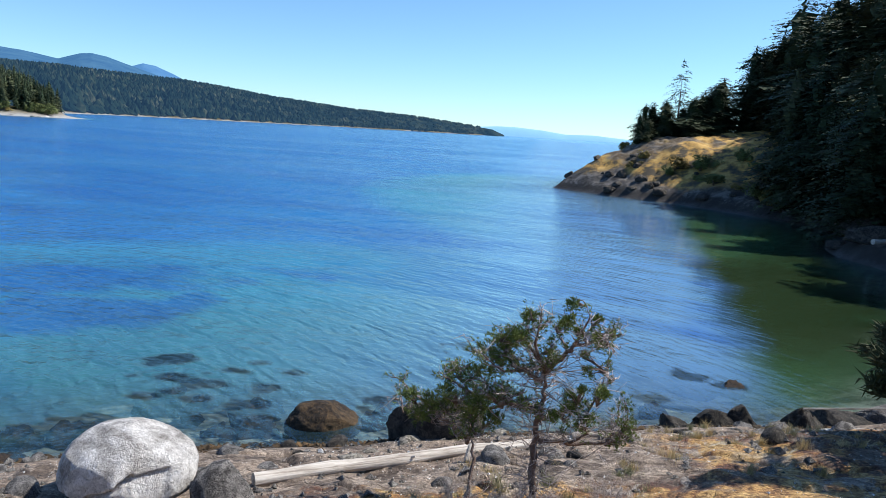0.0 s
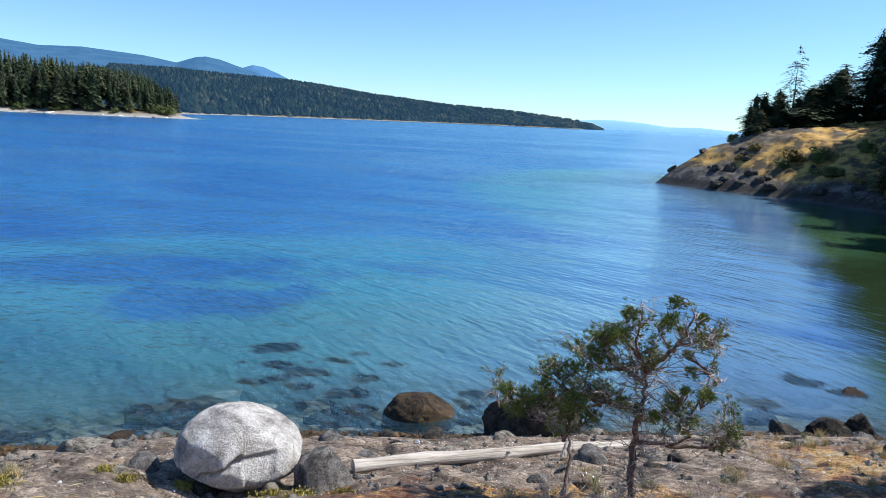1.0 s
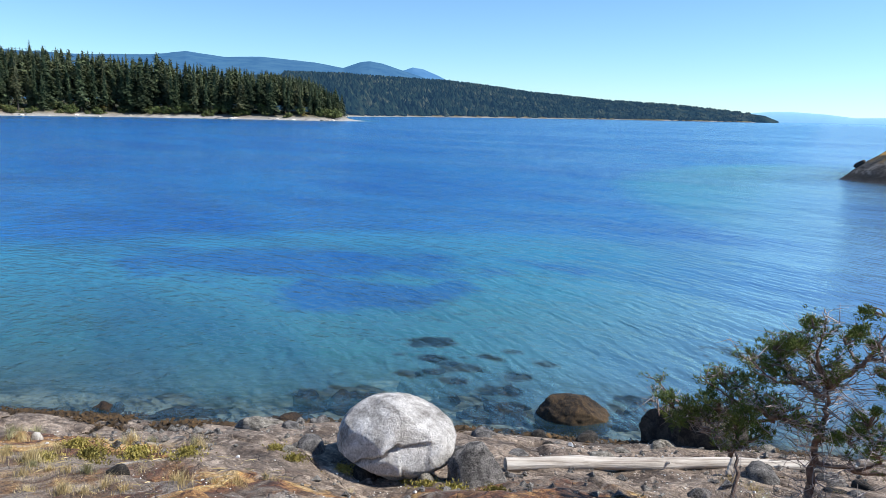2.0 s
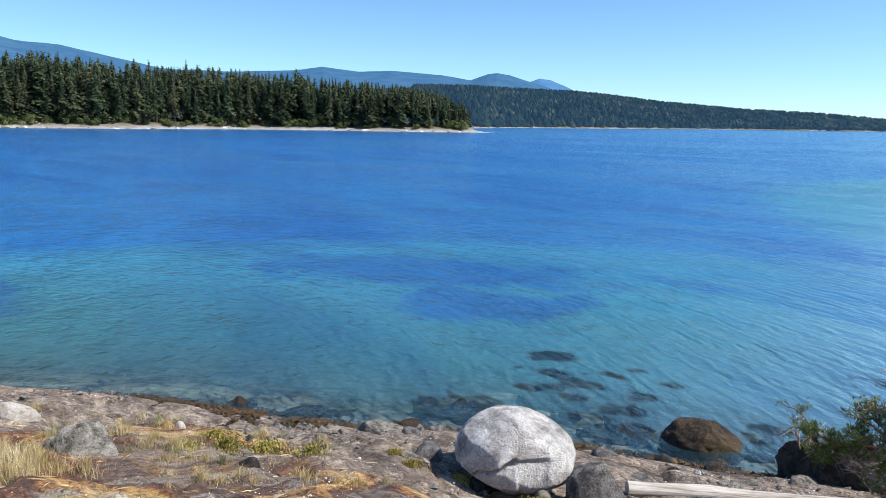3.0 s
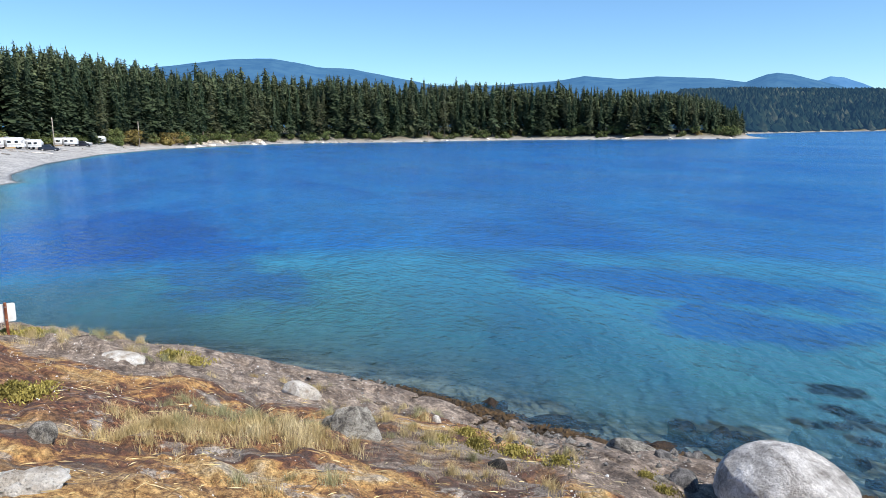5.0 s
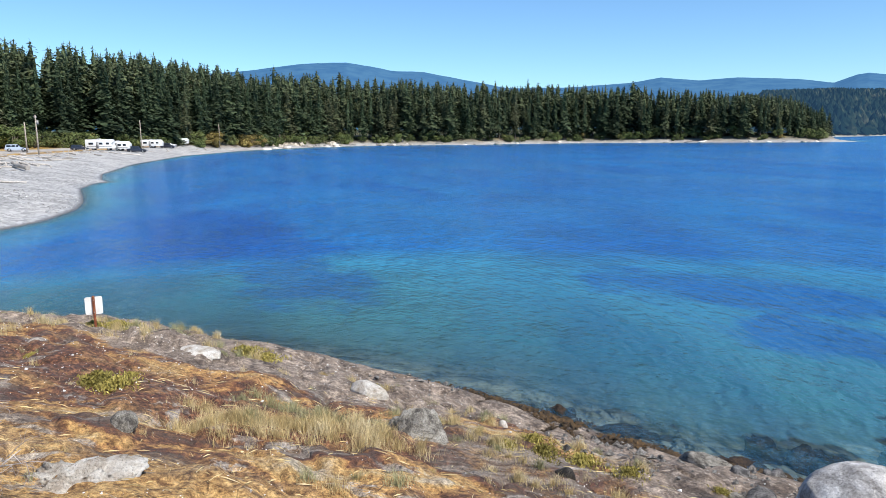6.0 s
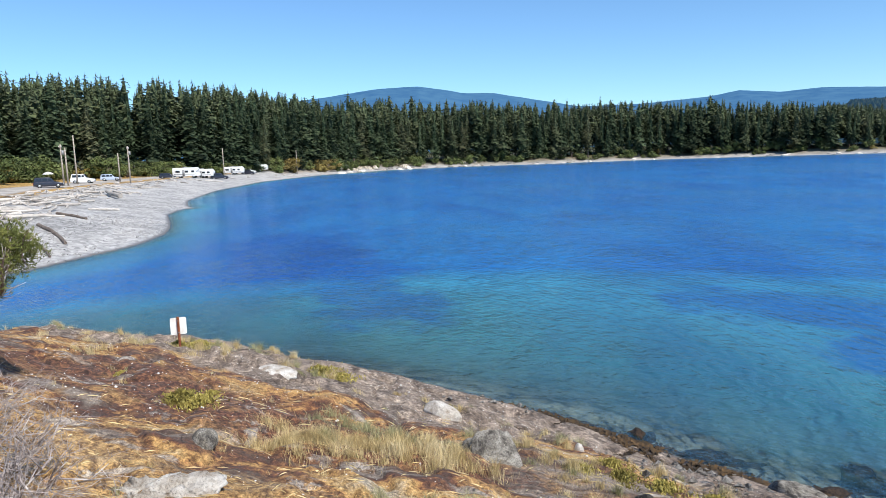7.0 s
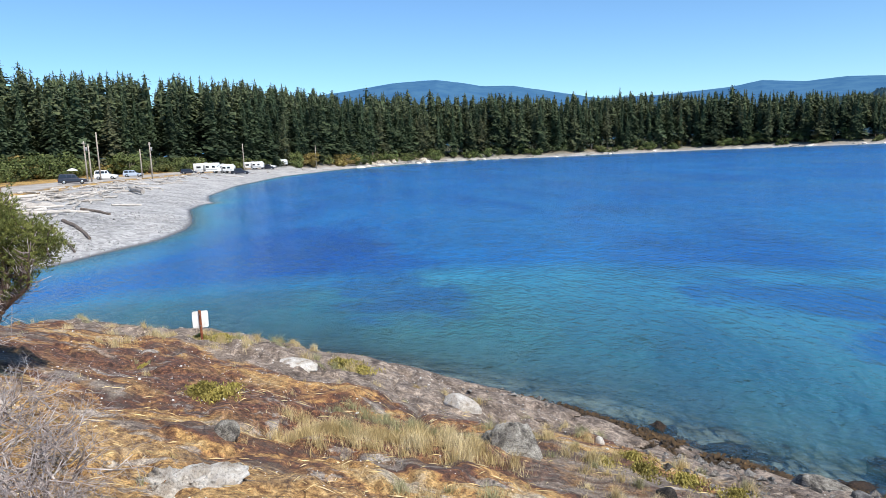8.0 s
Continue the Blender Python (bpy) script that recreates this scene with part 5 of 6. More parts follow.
    part("trunk", mesh_of("trunk", tv, tf), jun_bark, ob)
    part("crown", mesh_of("crown", cv, cf, smooth=False), leaf_mat or jun_leaf, ob)
    if dv:
        part("dead_wood", mesh_of("dead_wood", dv, df), dead_twig, ob, "bare grey dead twigs")["kind"] = "stuff"
    ob.matrix_world = Matrix.LocRotScale(place, Euler((0, 0, math.atan2(right[1], right[0]))), None)
    return tagged(ob, label, "tree")


JUNIPER = [(0.05, 0, [(0, -0.15), (-0.02, 0.45), (0.0, 0.9), (0.02, 1.35), (0.02, 1.65)]),
           (0.03, 1.0, [(0.02, 1.55), (0.2, 1.8), (0.3, 1.98), (0.36, 2.15), (0.4, 2.33)]),
           (0.02, 0.8, [(0.28, 1.9), (0.46, 1.95), (0.62, 2.03), (0.74, 2.1)]),
           (0.015, 0.8, [(0.5, 1.96), (0.64, 1.92), (0.74, 1.85)]),
           (0.022, 0.9, [(0.02, 1.6), (-0.1, 1.9), (-0.06, 2.15)]),
           (0.022, 1.0, [(0.0, 1.62), (-0.18, 1.9), (-0.32, 2.02)]),
           (0.024, 1.7, [(0.0, 1.45), (-0.28, 1.62), (-0.48, 1.86)]),
           (0.02, 1.6, [(-0.2, 1.56), (-0.42, 1.6), (-0.66, 1.82)]),
           (0.026, 1.5, [(0.0, 1.15), (-0.45, 1.18), (-0.85, 1.36), (-1.1, 1.52)]),
           (0.02, 1.5, [(-0.3, 1.16), (-0.55, 1.3), (-0.72, 1.45)]),
           (0.02, 1.4, [(-0.4, 1.12), (-0.66, 1.08), (-0.9, 1.1)]),
           (0.026, 1.5, [(-0.75, 0.72), (-1.05, 0.9), (-1.35, 1.05), (-1.65, 1.22)]),
           (0.02, 1.3, [(-0.9, 0.8), (-1.25, 0.88), (-1.5, 0.95)]),
           (0.03, 0, [(-0.72, -0.15), (-0.68, 0.35), (-0.76, 0.7)]),
           (0.024, 1.2, [(-0.76, 0.66), (-0.7, 0.95), (-0.78, 1.2)]),
           (0.024, 0.9, [(0.0, 0.78), (0.42, 0.78), (0.82, 0.83), (0.95, 1.08), (0.92, 1.3)]),
           (0.018, 1.2, [(0.35, 0.8), (0.5, 1.0), (0.48, 1.12)]),
           (0.018, 1.0, [(0.45, 0.95), (0.6, 1.25), (0.72, 1.55)]),
           (0.018, 1.1, [(0.75, 0.85), (0.85, 1.05), (0.86, 1.2)]),
           (0.016, 1.0, [(0.0, 1.0), (0.25, 1.02), (0.42, 1.0)])]
TUFTS = [(-0.47, 1.79, 0.2), (-0.54, 1.61, 0.18), (-0.36, 1.91, 0.14), (-0.18, 2.14, 0.1), (-0.26, 1.98, 0.12), (-0.97, 1.45, 0.13), (-1.01, 1.3, 0.13), (-0.77, 1.4, 0.14), (-0.65, 1.21, 0.18), (-0.4, 1.24, 0.17),
         (-0.2, 1.14, 0.13), (-1.2, 1.07, 0.16), (-1.43, 1.17, 0.1), (-1.0, 1.02, 0.14), (-1.29, 0.94, 0.12), (-0.76, 0.97, 0.12), (-0.49, 0.97, 0.13), (0.25, 2.34, 0.09), (0.21, 2.19, 0.1), (0.18, 2.07, 0.09),
         (0.5, 2.23, 0.06), (0.54, 2.0, 0.06), (0.33, 2.03, 0.05), (0.44, 1.76, 0.06), (0.47, 1.63, 0.08), (0.43, 1.46, 0.06), (0.32, 1.27, 0.11), (0.31, 1.1, 0.11), (0.63, 1.49, 0.08), (0.65, 1.34, 0.09), (0.13, 1.17, 0.08), (-0.37, 1.58, 0.1)]
jx, jy = 1.1, 7.2
juniper("juniper_tree", JUNIPER, 4, "gnarled half-bare juniper on the shore rocks", (jx, jy, h1(jx, jy) - 0.02), (0.99, -0.12), dead=240, turn_depth=0.25, density=0.5, leafy=0.045, thick=0.4, forks=3, clumps=TUFTS)


def bush_limbs(rnd, tall, wide, count, leaf):
    out = [(0.07 * tall / 2.5, 0, [(0, -0.2), (0.05, 0.3 * tall), (0.0, 0.6 * tall)])]
    for k in range(count):
        a = rnd.uniform(-1, 1)
        h0 = rnd.uniform(0.15, 0.6) * tall
        h2 = h0 + rnd.uniform(0.05, 0.45) * tall * (1 - 0.5 * abs(a))
        out.append((0.03, leaf, [(0.02, h0), (a * wide * 0.5, (h0 + h2) / 2), (a * wide, h2)]))
    return out


lj = (-9.2, -1.58)
LEFT = [(0.1, 0, [(-0.35, -0.4), (0.1, 0.1), (0.35, 0.4), (0.4, 0.7)])] + [(0.035, 1.9, [(0.36, 0.45), (u * 0.6 + 0.2, 0.5 + (w - 0.5) * 0.5), (u, w * 1.2)]) for u, w in
        ((0.92, 0.95), (0.8, 1.05), (0.65, 1.1), (0.75, 0.85), (0.52, 1.2), (0.47, 1.3), (0.32, 1.5), (0.27, 1.68), (0.05, 1.8), (-0.1, 1.9), (-0.3, 1.8), (-0.4, 1.5), (-0.6, 1.0), (0.1, 1.4), (0.3, 1.1), (0.5, 0.9), (0.2, 0.9), (-0.2, 1.2), (-0.5, 1.7), (0.0, 1.1))]
juniper("juniper_tree", LEFT, 8, "bushy bright green juniper leaning over the rock", (*lj, h1(*lj) + 0.33), (0.2, 0.98), density=0.5, leafy=0.05, turn_depth=0.4, dead=45, thick=0.6, leaf_mat=jun_shade, clumps=[(pts[-1][0], pts[-1][1], 0.25) for rad, leaf, pts in LEFT[1:]])
rr = random.Random(12)
# Backlit junipers, given the needle colour that has the shade put in.
for x, y, tall, wide in ((7.7, 8.4, 5.0, 1.2), (7.9, 10.4, 2.2, 0.9), (9.5, 10.0, 4.6, 1.8), (11.8, 9.6, 6.0, 2.2), (13.6, 10.8, 4.5, 2.0)):
    juniper("juniper_tree", bush_limbs(rr, tall, wide, 20, 1.9), int(x * 10), "dense dark juniper beside the cove", (x, y, h1(x, y) - 0.05), (0.85, -0.5), density=0.45, leafy=0.24, turn_depth=0.8, dead=12, size=1.5, thick=2.0, leaf_mat=fir_shaded)


def dead_shrub():
    r = random.Random(33)
    v, f = [], []

    def grow(p, d, long, rad, level):
        q = p + d * long * 0.5 + Vector((r.gauss(0, 1), r.gauss(0, 1), r.gauss(0, 1))) * long * 0.1
        e = p + d * long + Vector((r.gauss(0, 1), r.gauss(0, 1), r.gauss(0, 1))) * long * 0.14
        tube([p, q, e], [rad, rad * 0.75, rad * 0.5], 5 if level < 2 else 3, v, f)
        if level < 3:
            for _ in range(r.choice((3, 4, 4))):
                s0 = p.lerp(e, r.uniform(0.35, 1.0))
                dd = (d + Vector((r.gauss(0, 0.75), r.gauss(0, 0.75), r.gauss(0, 0.55)))).normalized()
                grow(s0, dd, long * r.uniform(0.5, 0.75), rad * 0.55, level + 1)
    for _ in range(16):
        a = r.uniform(0, 6.3)
        grow(Vector((r.gauss(0, 0.12), r.gauss(0, 0.12), -0.05)), Vector((math.cos(a) * 0.8, math.sin(a) * 0.8, r.uniform(0.35, 0.9))).normalized(), r.uniform(0.3, 0.5), 0.0105, 0)
    ob = part("dead_shrub", mesh_of("dead_shrub", v, f), dead_twig)
    return ob


ds = dead_shrub()
ds.matrix_world = pose(-5.75, -0.6, h1(-5.75, -0.6), 0, 0, 20)
tagged(ds, "tangled leafless grey shrub on the mossy rock", "shrub", "dead shrubs")
for x, y, k, a in ((-6.4, -0.95, 1.1, 100), (-5.2, -0.55, 0.6, 200), (-7.4, -1.1, 0.9, 300), (1.0, 6.7, 0.6, 50), (1.9, 7.1, 0.5, 150), (0.3, 7.0, 0.55, 260)):
    o = copy_thing(ds, Matrix.LocRotScale((x, y, h1(x, y)), Euler((0, 0, radians(a))), (k, k, k)))


# ======== sign ========
def sign():
    ob = new("sign_post")
    rust = simple("rusty_steel", [(0.35, (0.13, 0.035, 0.015)), (0.5, (0.26, 0.075, 0.03)), (0.65, (0.36, 0.13, 0.06))], 18, 0.8, 0.2, 0.4)
    plate_white = simple("sun_bleached_plate", [(0.35, (0.62, 0.6, 0.57)), (0.55, (0.8, 0.79, 0.77)), (0.7, (0.86, 0.85, 0.84))], 5, 0.55, bumps=0.05)
    bolt_grey = simple("zinc_bolt", [(0.4, (0.25, 0.24, 0.22)), (0.6, (0.45, 0.44, 0.42))], 30, 0.5, 0.7, 0.1)
    bm = bmesh.new()
    # rounded plate in the local x-z plane
    w, h, c = 0.14, 0.158, 0.03
    ring = []
    for cx, cz, a0 in ((w - c, h - c, 0), (-w + c, h - c, 90), (-w + c, -h + c, 180), (w - c, -h + c, 270)):
        for k in range(5):
            a = radians(a0 + 22.5 * k)
            ring.append(bm.verts.new((cx + c * math.cos(a), 0.004, cz + c * math.sin(a) + 0.42)))
    face = bm.faces.new(ring)
    ext = bmesh.ops.extrude_face_region(bm, geom=[face])
    for v in ext["geom"]:
        if isinstance(v, bmesh.types.BMVert):
            v.co.y -= 0.006
    bmesh.ops.recalc_face_normals(bm, faces=bm.faces)
    part("plate", bm, plate_white, ob, "blank white back of a rounded metal plate", smooth=False)
    v, f = tube([(0, -0.03, -0.25), (0, -0.03, 0.2), (0, -0.03, 0.6)], [0.024, 0.024, 0.024], 6)
    part("post", mesh_of("post", v, f, smooth=False), rust, ob, "rusty red steel post")
    for z in (0.31, 0.53):
        v, f = tube([(0, -0.066, z), (0, -0.045, z)], [0.012, 0.012], 6)
        part("bolt", mesh_of("bolt", v, f, smooth=False), bolt_grey, ob)
    ob.matrix_world = pose(-13.62, 1.22, h1(-13.62, 1.22) - 0.03, 1, 0, 84)
    tagged(ob, "small white sign seen from behind on a rusty post", "sign")


sign()


# ======== turf, shells and loose stones by the camera ========
def blades(name, tufts, mat, label, seed, thin=0.0019):
    """Grass as one mesh. tufts: (x, y, radius, blades, height)."""
    rs = np.random.RandomState(seed)
    px, py, ph = [], [], []
    for x, y, rad, count, high in tufts:
        count = int(count * 2.3)
        q = np.abs(rs.normal(0, 0.55, count)) * rad
        a = rs.uniform(0, 6.3, count)
        px.append(x + q * np.cos(a))
        py.append(y + q * np.sin(a))
        ph.append(high * rs.uniform(0.45, 1.1, count) * (1 - 0.35 * np.clip(q / rad, 0, 1)))
    x, y, h = np.concatenate(px), np.concatenate(py), np.concatenate(ph)
    z = hgt(x, y) - 0.02
    n = len(x)
    a, lean = rs.uniform(0, 6.3, n), rs.uniform(0.1, 0.75, n) * h
    dx, dy = np.cos(a) * lean + 0.12 * h, np.sin(a) * lean
    b = rs.uniform(0, 6.3, n)
    wx, wy = np.cos(b) * thin, np.sin(b) * thin
    rows = [np.stack([x - wx, y - wy, z], -1), np.stack([x + wx, y + wy, z], -1),
            np.stack([x + dx * 0.35 + wx * 0.8, y + dy * 0.35 + wy * 0.8, z + h * 0.6], -1), np.stack([x + dx * 0.35 - wx * 0.8, y + dy * 0.35 - wy * 0.8, z + h * 0.6], -1),
            np.stack([x + dx, y + dy, z + h * 0.95], -1)]
    verts = np.stack(rows, 1).reshape(-1, 3)
    i = np.arange(n)[:, None] * 5
    faces = np.concatenate([i + [0, 1, 2], i + [0, 2, 3], i + [3, 2, 4]])
    ob = part(name, mesh_of(name, verts, faces, smooth=False), mat)
    return tagged(ob, label, "grass", kind="stuff")


straw = foliage("straw_grass", (0.48, 0.36, 0.16), (0.68, 0.54, 0.28), (0.8, 0.69, 0.44), 3.0)
grey_green = foliage("grey_green_grass", (0.24, 0.23, 0.11), (0.38, 0.37, 0.2), (0.52, 0.5, 0.29), 3.0)
sedum_mat = foliage("stonecrop", (0.2, 0.16, 0.04), (0.33, 0.28, 0.07), (0.46, 0.4, 0.13), 6.0)


def sow():
    rs = np.random.RandomState(40)
    dry, green = [], []
    # the long pale band of grass below the crest, then scattered tufts
    for _ in range(52):
        q = rs.rand()
        dry.append((-8.1 + 0.9 * q + rs.normal(0, 0.28), 1.6 + 2.3 * q + rs.normal(0, 0.3), 0.2, 90, rs.uniform(0.16, 0.32)))
    for _ in range(20):
        green.append((-8.3 + rs.normal(0, 0.35), 3.0 + rs.normal(0, 0.6), 0.2, 70, rs.uniform(0.14, 0.28)))
    for cx, cy, sp, n in ((-6.1, 4.75, 0.25, 9), (-7.3, 5.1, 0.3, 10), (-8.3, 5.2, 0.4, 9), (-12.6, 3.2, 0.6, 12), (-13.6, 1.9, 0.6, 16), (-14.4, 0.6, 0.8, 12), (-15.4, -0.4, 0.8, 9), (-9.0, 6.0, 0.4, 7), (-5.2, 5.6, 0.4, 5),
                          (-10.4, 5.0, 0.4, 6), (-5.6, 2.6, 0.4, 5), (-6.4, 6.2, 0.5, 8), (1.2, 7.6, 0.6, 10), (0.2, 7.4, 0.5, 7), (2.6, 8.2, 0.7, 8), (4.2, 10.6, 0.9, 14), (5.6, 10.9, 0.9, 14), (3.4, 9.4, 0.8, 9), (6.4, 9.4, 0.9, 10)):
        for _ in range(n):
            (dry if rs.rand() < 0.7 else green).append((cx + rs.normal(0, sp), cy + rs.normal(0, sp), rs.uniform(0.07, 0.2), 60, rs.uniform(0.09, 0.26)))
    for _ in range(150):
        x, y = rs.uniform(-16, -3), rs.uniform(-2, 8.5)
        if h1(x, y) > 1.1:
            (dry if rs.rand() < 0.75 else green).append((x, y, rs.uniform(0.04, 0.12), 16, rs.uniform(0.06, 0.17)))
    blades("dry_grass", dry, straw, "tufts of dry straw-coloured grass on the mossy rock", 1)
    blades("green_grass", green, grey_green, "tufts of grey-green grass on the mossy rock", 2)
    # fallen stems
    n = 600
    x, y = rs.uniform(-10, -4.2, n), rs.uniform(-1.5, 6.5, n)
    keep = hgt(x, y) > 1.3
    stems = [(a, b, 0.01, 1, 0.05) for a, b in zip(x[keep], y[keep])]
    a = rs.uniform(0, 6.3, len(stems))
    long = rs.uniform(0.05, 0.2, len(stems))
    x, y = x[keep], y[keep]
    ex, ey = x + np.cos(a) * long, y + np.sin(a) * long
    z0, z1 = hgt(x, y) + 0.012, hgt(ex, ey) + 0.02
    wx, wy = -np.sin(a) * 0.0016, np.cos(a) * 0.0016
    v = np.stack([np.stack([x - wx, y - wy, z0], -1), np.stack([x + wx, y + wy, z0], -1), np.stack([ex, ey, z1], -1), np.stack([(x + ex) / 2, (y + ey) / 2, (z0 + z1) / 2 + 0.012], -1)], 1).reshape(-1, 3)
    i = np.arange(len(x))[:, None] * 4
    tagged(part("fallen_stems", mesh_of("fallen_stems", v, np.concatenate([i + [0, 1, 3], i + [1, 2, 3], i + [2, 0, 3]]), False), straw), "dry grass stems strewn over the moss", "grass", kind="stuff")


sow()


def chips(name, n, box, size, mat, label, seed, low, high, category, round_=0):
    """Small loose pieces strewn over the ground as one mesh."""
    rs = np.random.RandomState(seed)
    x, y = rs.uniform(box[0], box[1], n), rs.uniform(box[2], box[3], n)
    z = hgt(x, y)
    dens = fbm(x, y, 1.6, 3, seed)
    ok = (z > low) & (z < high) & (dens + rs.uniform(-0.12, 0.12, n) > 0.0)
    x, y, z = x[ok], y[ok], z[ok]
    m = len(x)
    k = size * rs.lognormal(0, 0.45, m)
    base = np.array([(1, 0, 0), (-0.4, 0.8, 0), (-0.5, -0.7, 0.1), (0.2, 0.1, 0.75), (0.1, 0.0, -0.5), (0.45, 0.6, 0.35)])
    a = rs.uniform(0, 6.3, m)
    c, s = np.cos(a), np.sin(a)
    jit = base[None] * rs.uniform(0.6, 1.3, (m, 6, 3)) * k[:, None, None]
    v = np.stack([jit[..., 0] * c[:, None] - jit[..., 1] * s[:, None] + x[:, None], jit[..., 0] * s[:, None] + jit[..., 1] * c[:, None] + y[:, None], jit[..., 2] + z[:, None] + k[:, None] * 0.25], -1).reshape(-1, 3)
    f = np.array([(0, 5, 3), (5, 1, 3), (1, 2, 3), (2, 0, 3), (0, 4, 5), (5, 4, 1), (1, 4, 2), (2, 4, 0)])
    faces = (np.arange(m)[:, None, None] * 6 + f[None]).reshape(-1, 3)
    tagged(part(name, mesh_of(name, v, faces, False), mat), label, category, kind="stuff")


shell_white = simple("bleached_shell", [(0.35, (0.55, 0.53, 0.5)), (0.55, (0.78, 0.77, 0.75)), (0.7, (0.86, 0.86, 0.85))], 20, 0.6, bumps=0)
pebble = speckled("loose_grey_stone", (0.2, 0.19, 0.18), (0.07, 0.065, 0.06), (0.4, 0.38, 0.35), 12, 5)
beach_pebble = speckled("pale_cobble", (0.36, 0.35, 0.34), (0.18, 0.175, 0.17), (0.55, 0.54, 0.52), 3, 0.8)
chips("shell_fragments", 6000, (-17, -2, -2, 9.5), 0.0075, shell_white, "white broken shells strewn over the rock", 5, 0.5, 3.2, "shells")
chips("shell_fragments", 2600, (-4, 8, 6.5, 13), 0.01, shell_white, "white broken shells strewn over the shore rock", 6, 0.25, 2.0, "shells")
chips("loose_stones", 2600, (-13, 9, 6.0, 13.5), 0.04, pebble, "loose angular stones on the shore rock", 7, 0.12, 1.5, "stones")
chips("beach_cobbles", 5200, (-75, -44, -8, 6), 0.045, beach_pebble, "grey rounded cobbles of the shingle beach", 8, 0.05, 2.2, "stones")


def shore_blocks():
    """Slabs and blocks lying among the driftwood and along the ledge."""
    rs = np.random.RandomState(77)
    n = 0
    while n < 64:
        x, y = rs.uniform(-7, 8), rs.uniform(7.0, 13)
        z = h1(x, y)
        if not 0.1 < z < 1.25 or (abs(x + 3.5) < 1.0 and abs(y - 7.6) < 0.8) or (abs((y - 8.25) - 0.52 * (x + 2.36)) < 0.5 and -3.0 < x < 2):
            continue
        w = rs.uniform(0.08, 0.3)
        stone("shore_stone", (x, y, z - 0.35 * w), (w, w * rs.uniform(0.5, 0.9), w * rs.uniform(0.35, 0.8)), (grey_rock, grey_rock, black_rock, lichen_rock)[rs.randint(4)], 200 + n, "broken angular stone on the shore ledge", rs.uniform(0, 360), level=3, cuts=9, lumpy=0.3, group="broken stones on the ledge")
        n += 1


shore_blocks()


def stonecrop():
    rs = np.random.RandomState(51)
    meshes = []
    for k in range(3):
        r = random.Random(60 + k)
        cv, cf = [], []
        for _ in range(900):
            a, q = r.uniform(0, 6.3), abs(r.gauss(0, 0.5))
            p = Vector((q * math.cos(a), q * math.sin(a), r.uniform(0.05, 0.55) * max(0.25, 1 - q)))
            d = Vector((r.gauss(0, 0.5), r.gauss(0, 0.5), 1)).normalized()
            w = d.cross(Vector((r.gauss(0, 1), r.gauss(0, 1), 0.1))).normalized() * 0.028
            b = len(cv)
            cv.extend([p - w, p + w, p + d * 0.12 + w * 0.7, p + d * 0.16, p + d * 0.12 - w * 0.7])
            cf.append((b, b + 1, b + 2, b + 3, b + 4))
        meshes.append(mesh_of("stonecrop", cv, cf, False))
    spots = [(-9.5, 0.85, 0.42), (-9.2, 1.05, 0.3), (-13.5, 1.55, 0.35), (-13.9, 1.2, 0.3), (-12.4, 3.45, 0.4), (-12.0, 3.75, 0.35), (-6.9, 5.2, 0.25), (-6.6, 5.6, 0.3), (-7.0, 5.75, 0.28), (-10.2, 1.3, 0.18), (-11.2, 0.2, 0.22), (-6.2, 5.9, 0.3), (-5.7, 6.2, 0.25),
             (-2.9, 7.0, 0.22), (-3.2, 7.15, 0.2), (-2.5, 6.8, 0.25), (-4.0, 6.95, 0.2), (-2.0, 6.8, 0.2), (-4.6, 6.8, 0.22), (-5.0, 7.0, 0.2), (-10.6, 5.1, 0.2), (-8.2, 3.0, 0.15)]
    for k, (x, y, w) in enumerate(spots):
        ob = part("stonecrop", meshes[k % 3], sedum_mat)
        ob.matrix_world = Matrix.LocRotScale((x, y, h1(x, y) - 0.02), Euler((0, 0, k * 1.3)), (w, w, w * 0.75))
        tagged(ob, "yellow-green stonecrop cushion on the rock", "plant", "stonecrop cushions")


stonecrop()


def rockweed():
    """Brown seaweed draped over the rocks between the tide marks."""
    rs = np.random.RandomState(91)
    n = 42000
    x, y = rs.uniform(-13, 9, n), rs.uniform(7.5, 14.5, n)
    z = hgt(x, y)
    patch = fbm(x, y, 1.5, 3, 55.0)
    ok = (z > -0.12) & (z < 0.3) & (patch + rs.uniform(-0.06, 0.06, n) > 0.0)
    x, y, z = x[ok], y[ok], z[ok]
    m = len(x)
    a, k = rs.uniform(0, 6.3, m), rs.uniform(0.04, 0.11, m)
    c, s = np.cos(a) * k, np.sin(a) * k
    lift = rs.uniform(0.01, 0.05, m)
    rows = [np.stack([x - s * 0.22, y + c * 0.22, z + 0.01], -1), np.stack([x + s * 0.22, y - c * 0.22, z + 0.01], -1), np.stack([x + c + s * 0.3, y + s - c * 0.3, z + lift], -1), np.stack([x + c - s * 0.3, y + s + c * 0.3, z + lift * 1.3], -1),
            np.stack([x + c * 1.8, y + s * 1.8, z + 0.01], -1)]
    v = np.stack(rows, 1).reshape(-1, 3)
    i = np.arange(m)[:, None] * 5
    f = np.concatenate([i + [0, 1, 2], i + [0, 2, 3], i + [3, 2, 4]])
    mat = foliage("brown_rockweed", (0.014, 0.009, 0.006), (0.036, 0.021, 0.01), (0.1, 0.055, 0.02), 3.0)
    tagged(part("rockweed", mesh_of("rockweed", v, f, False), mat), "brown rockweed draped along the tideline", "seaweed", kind="stuff")


rockweed()


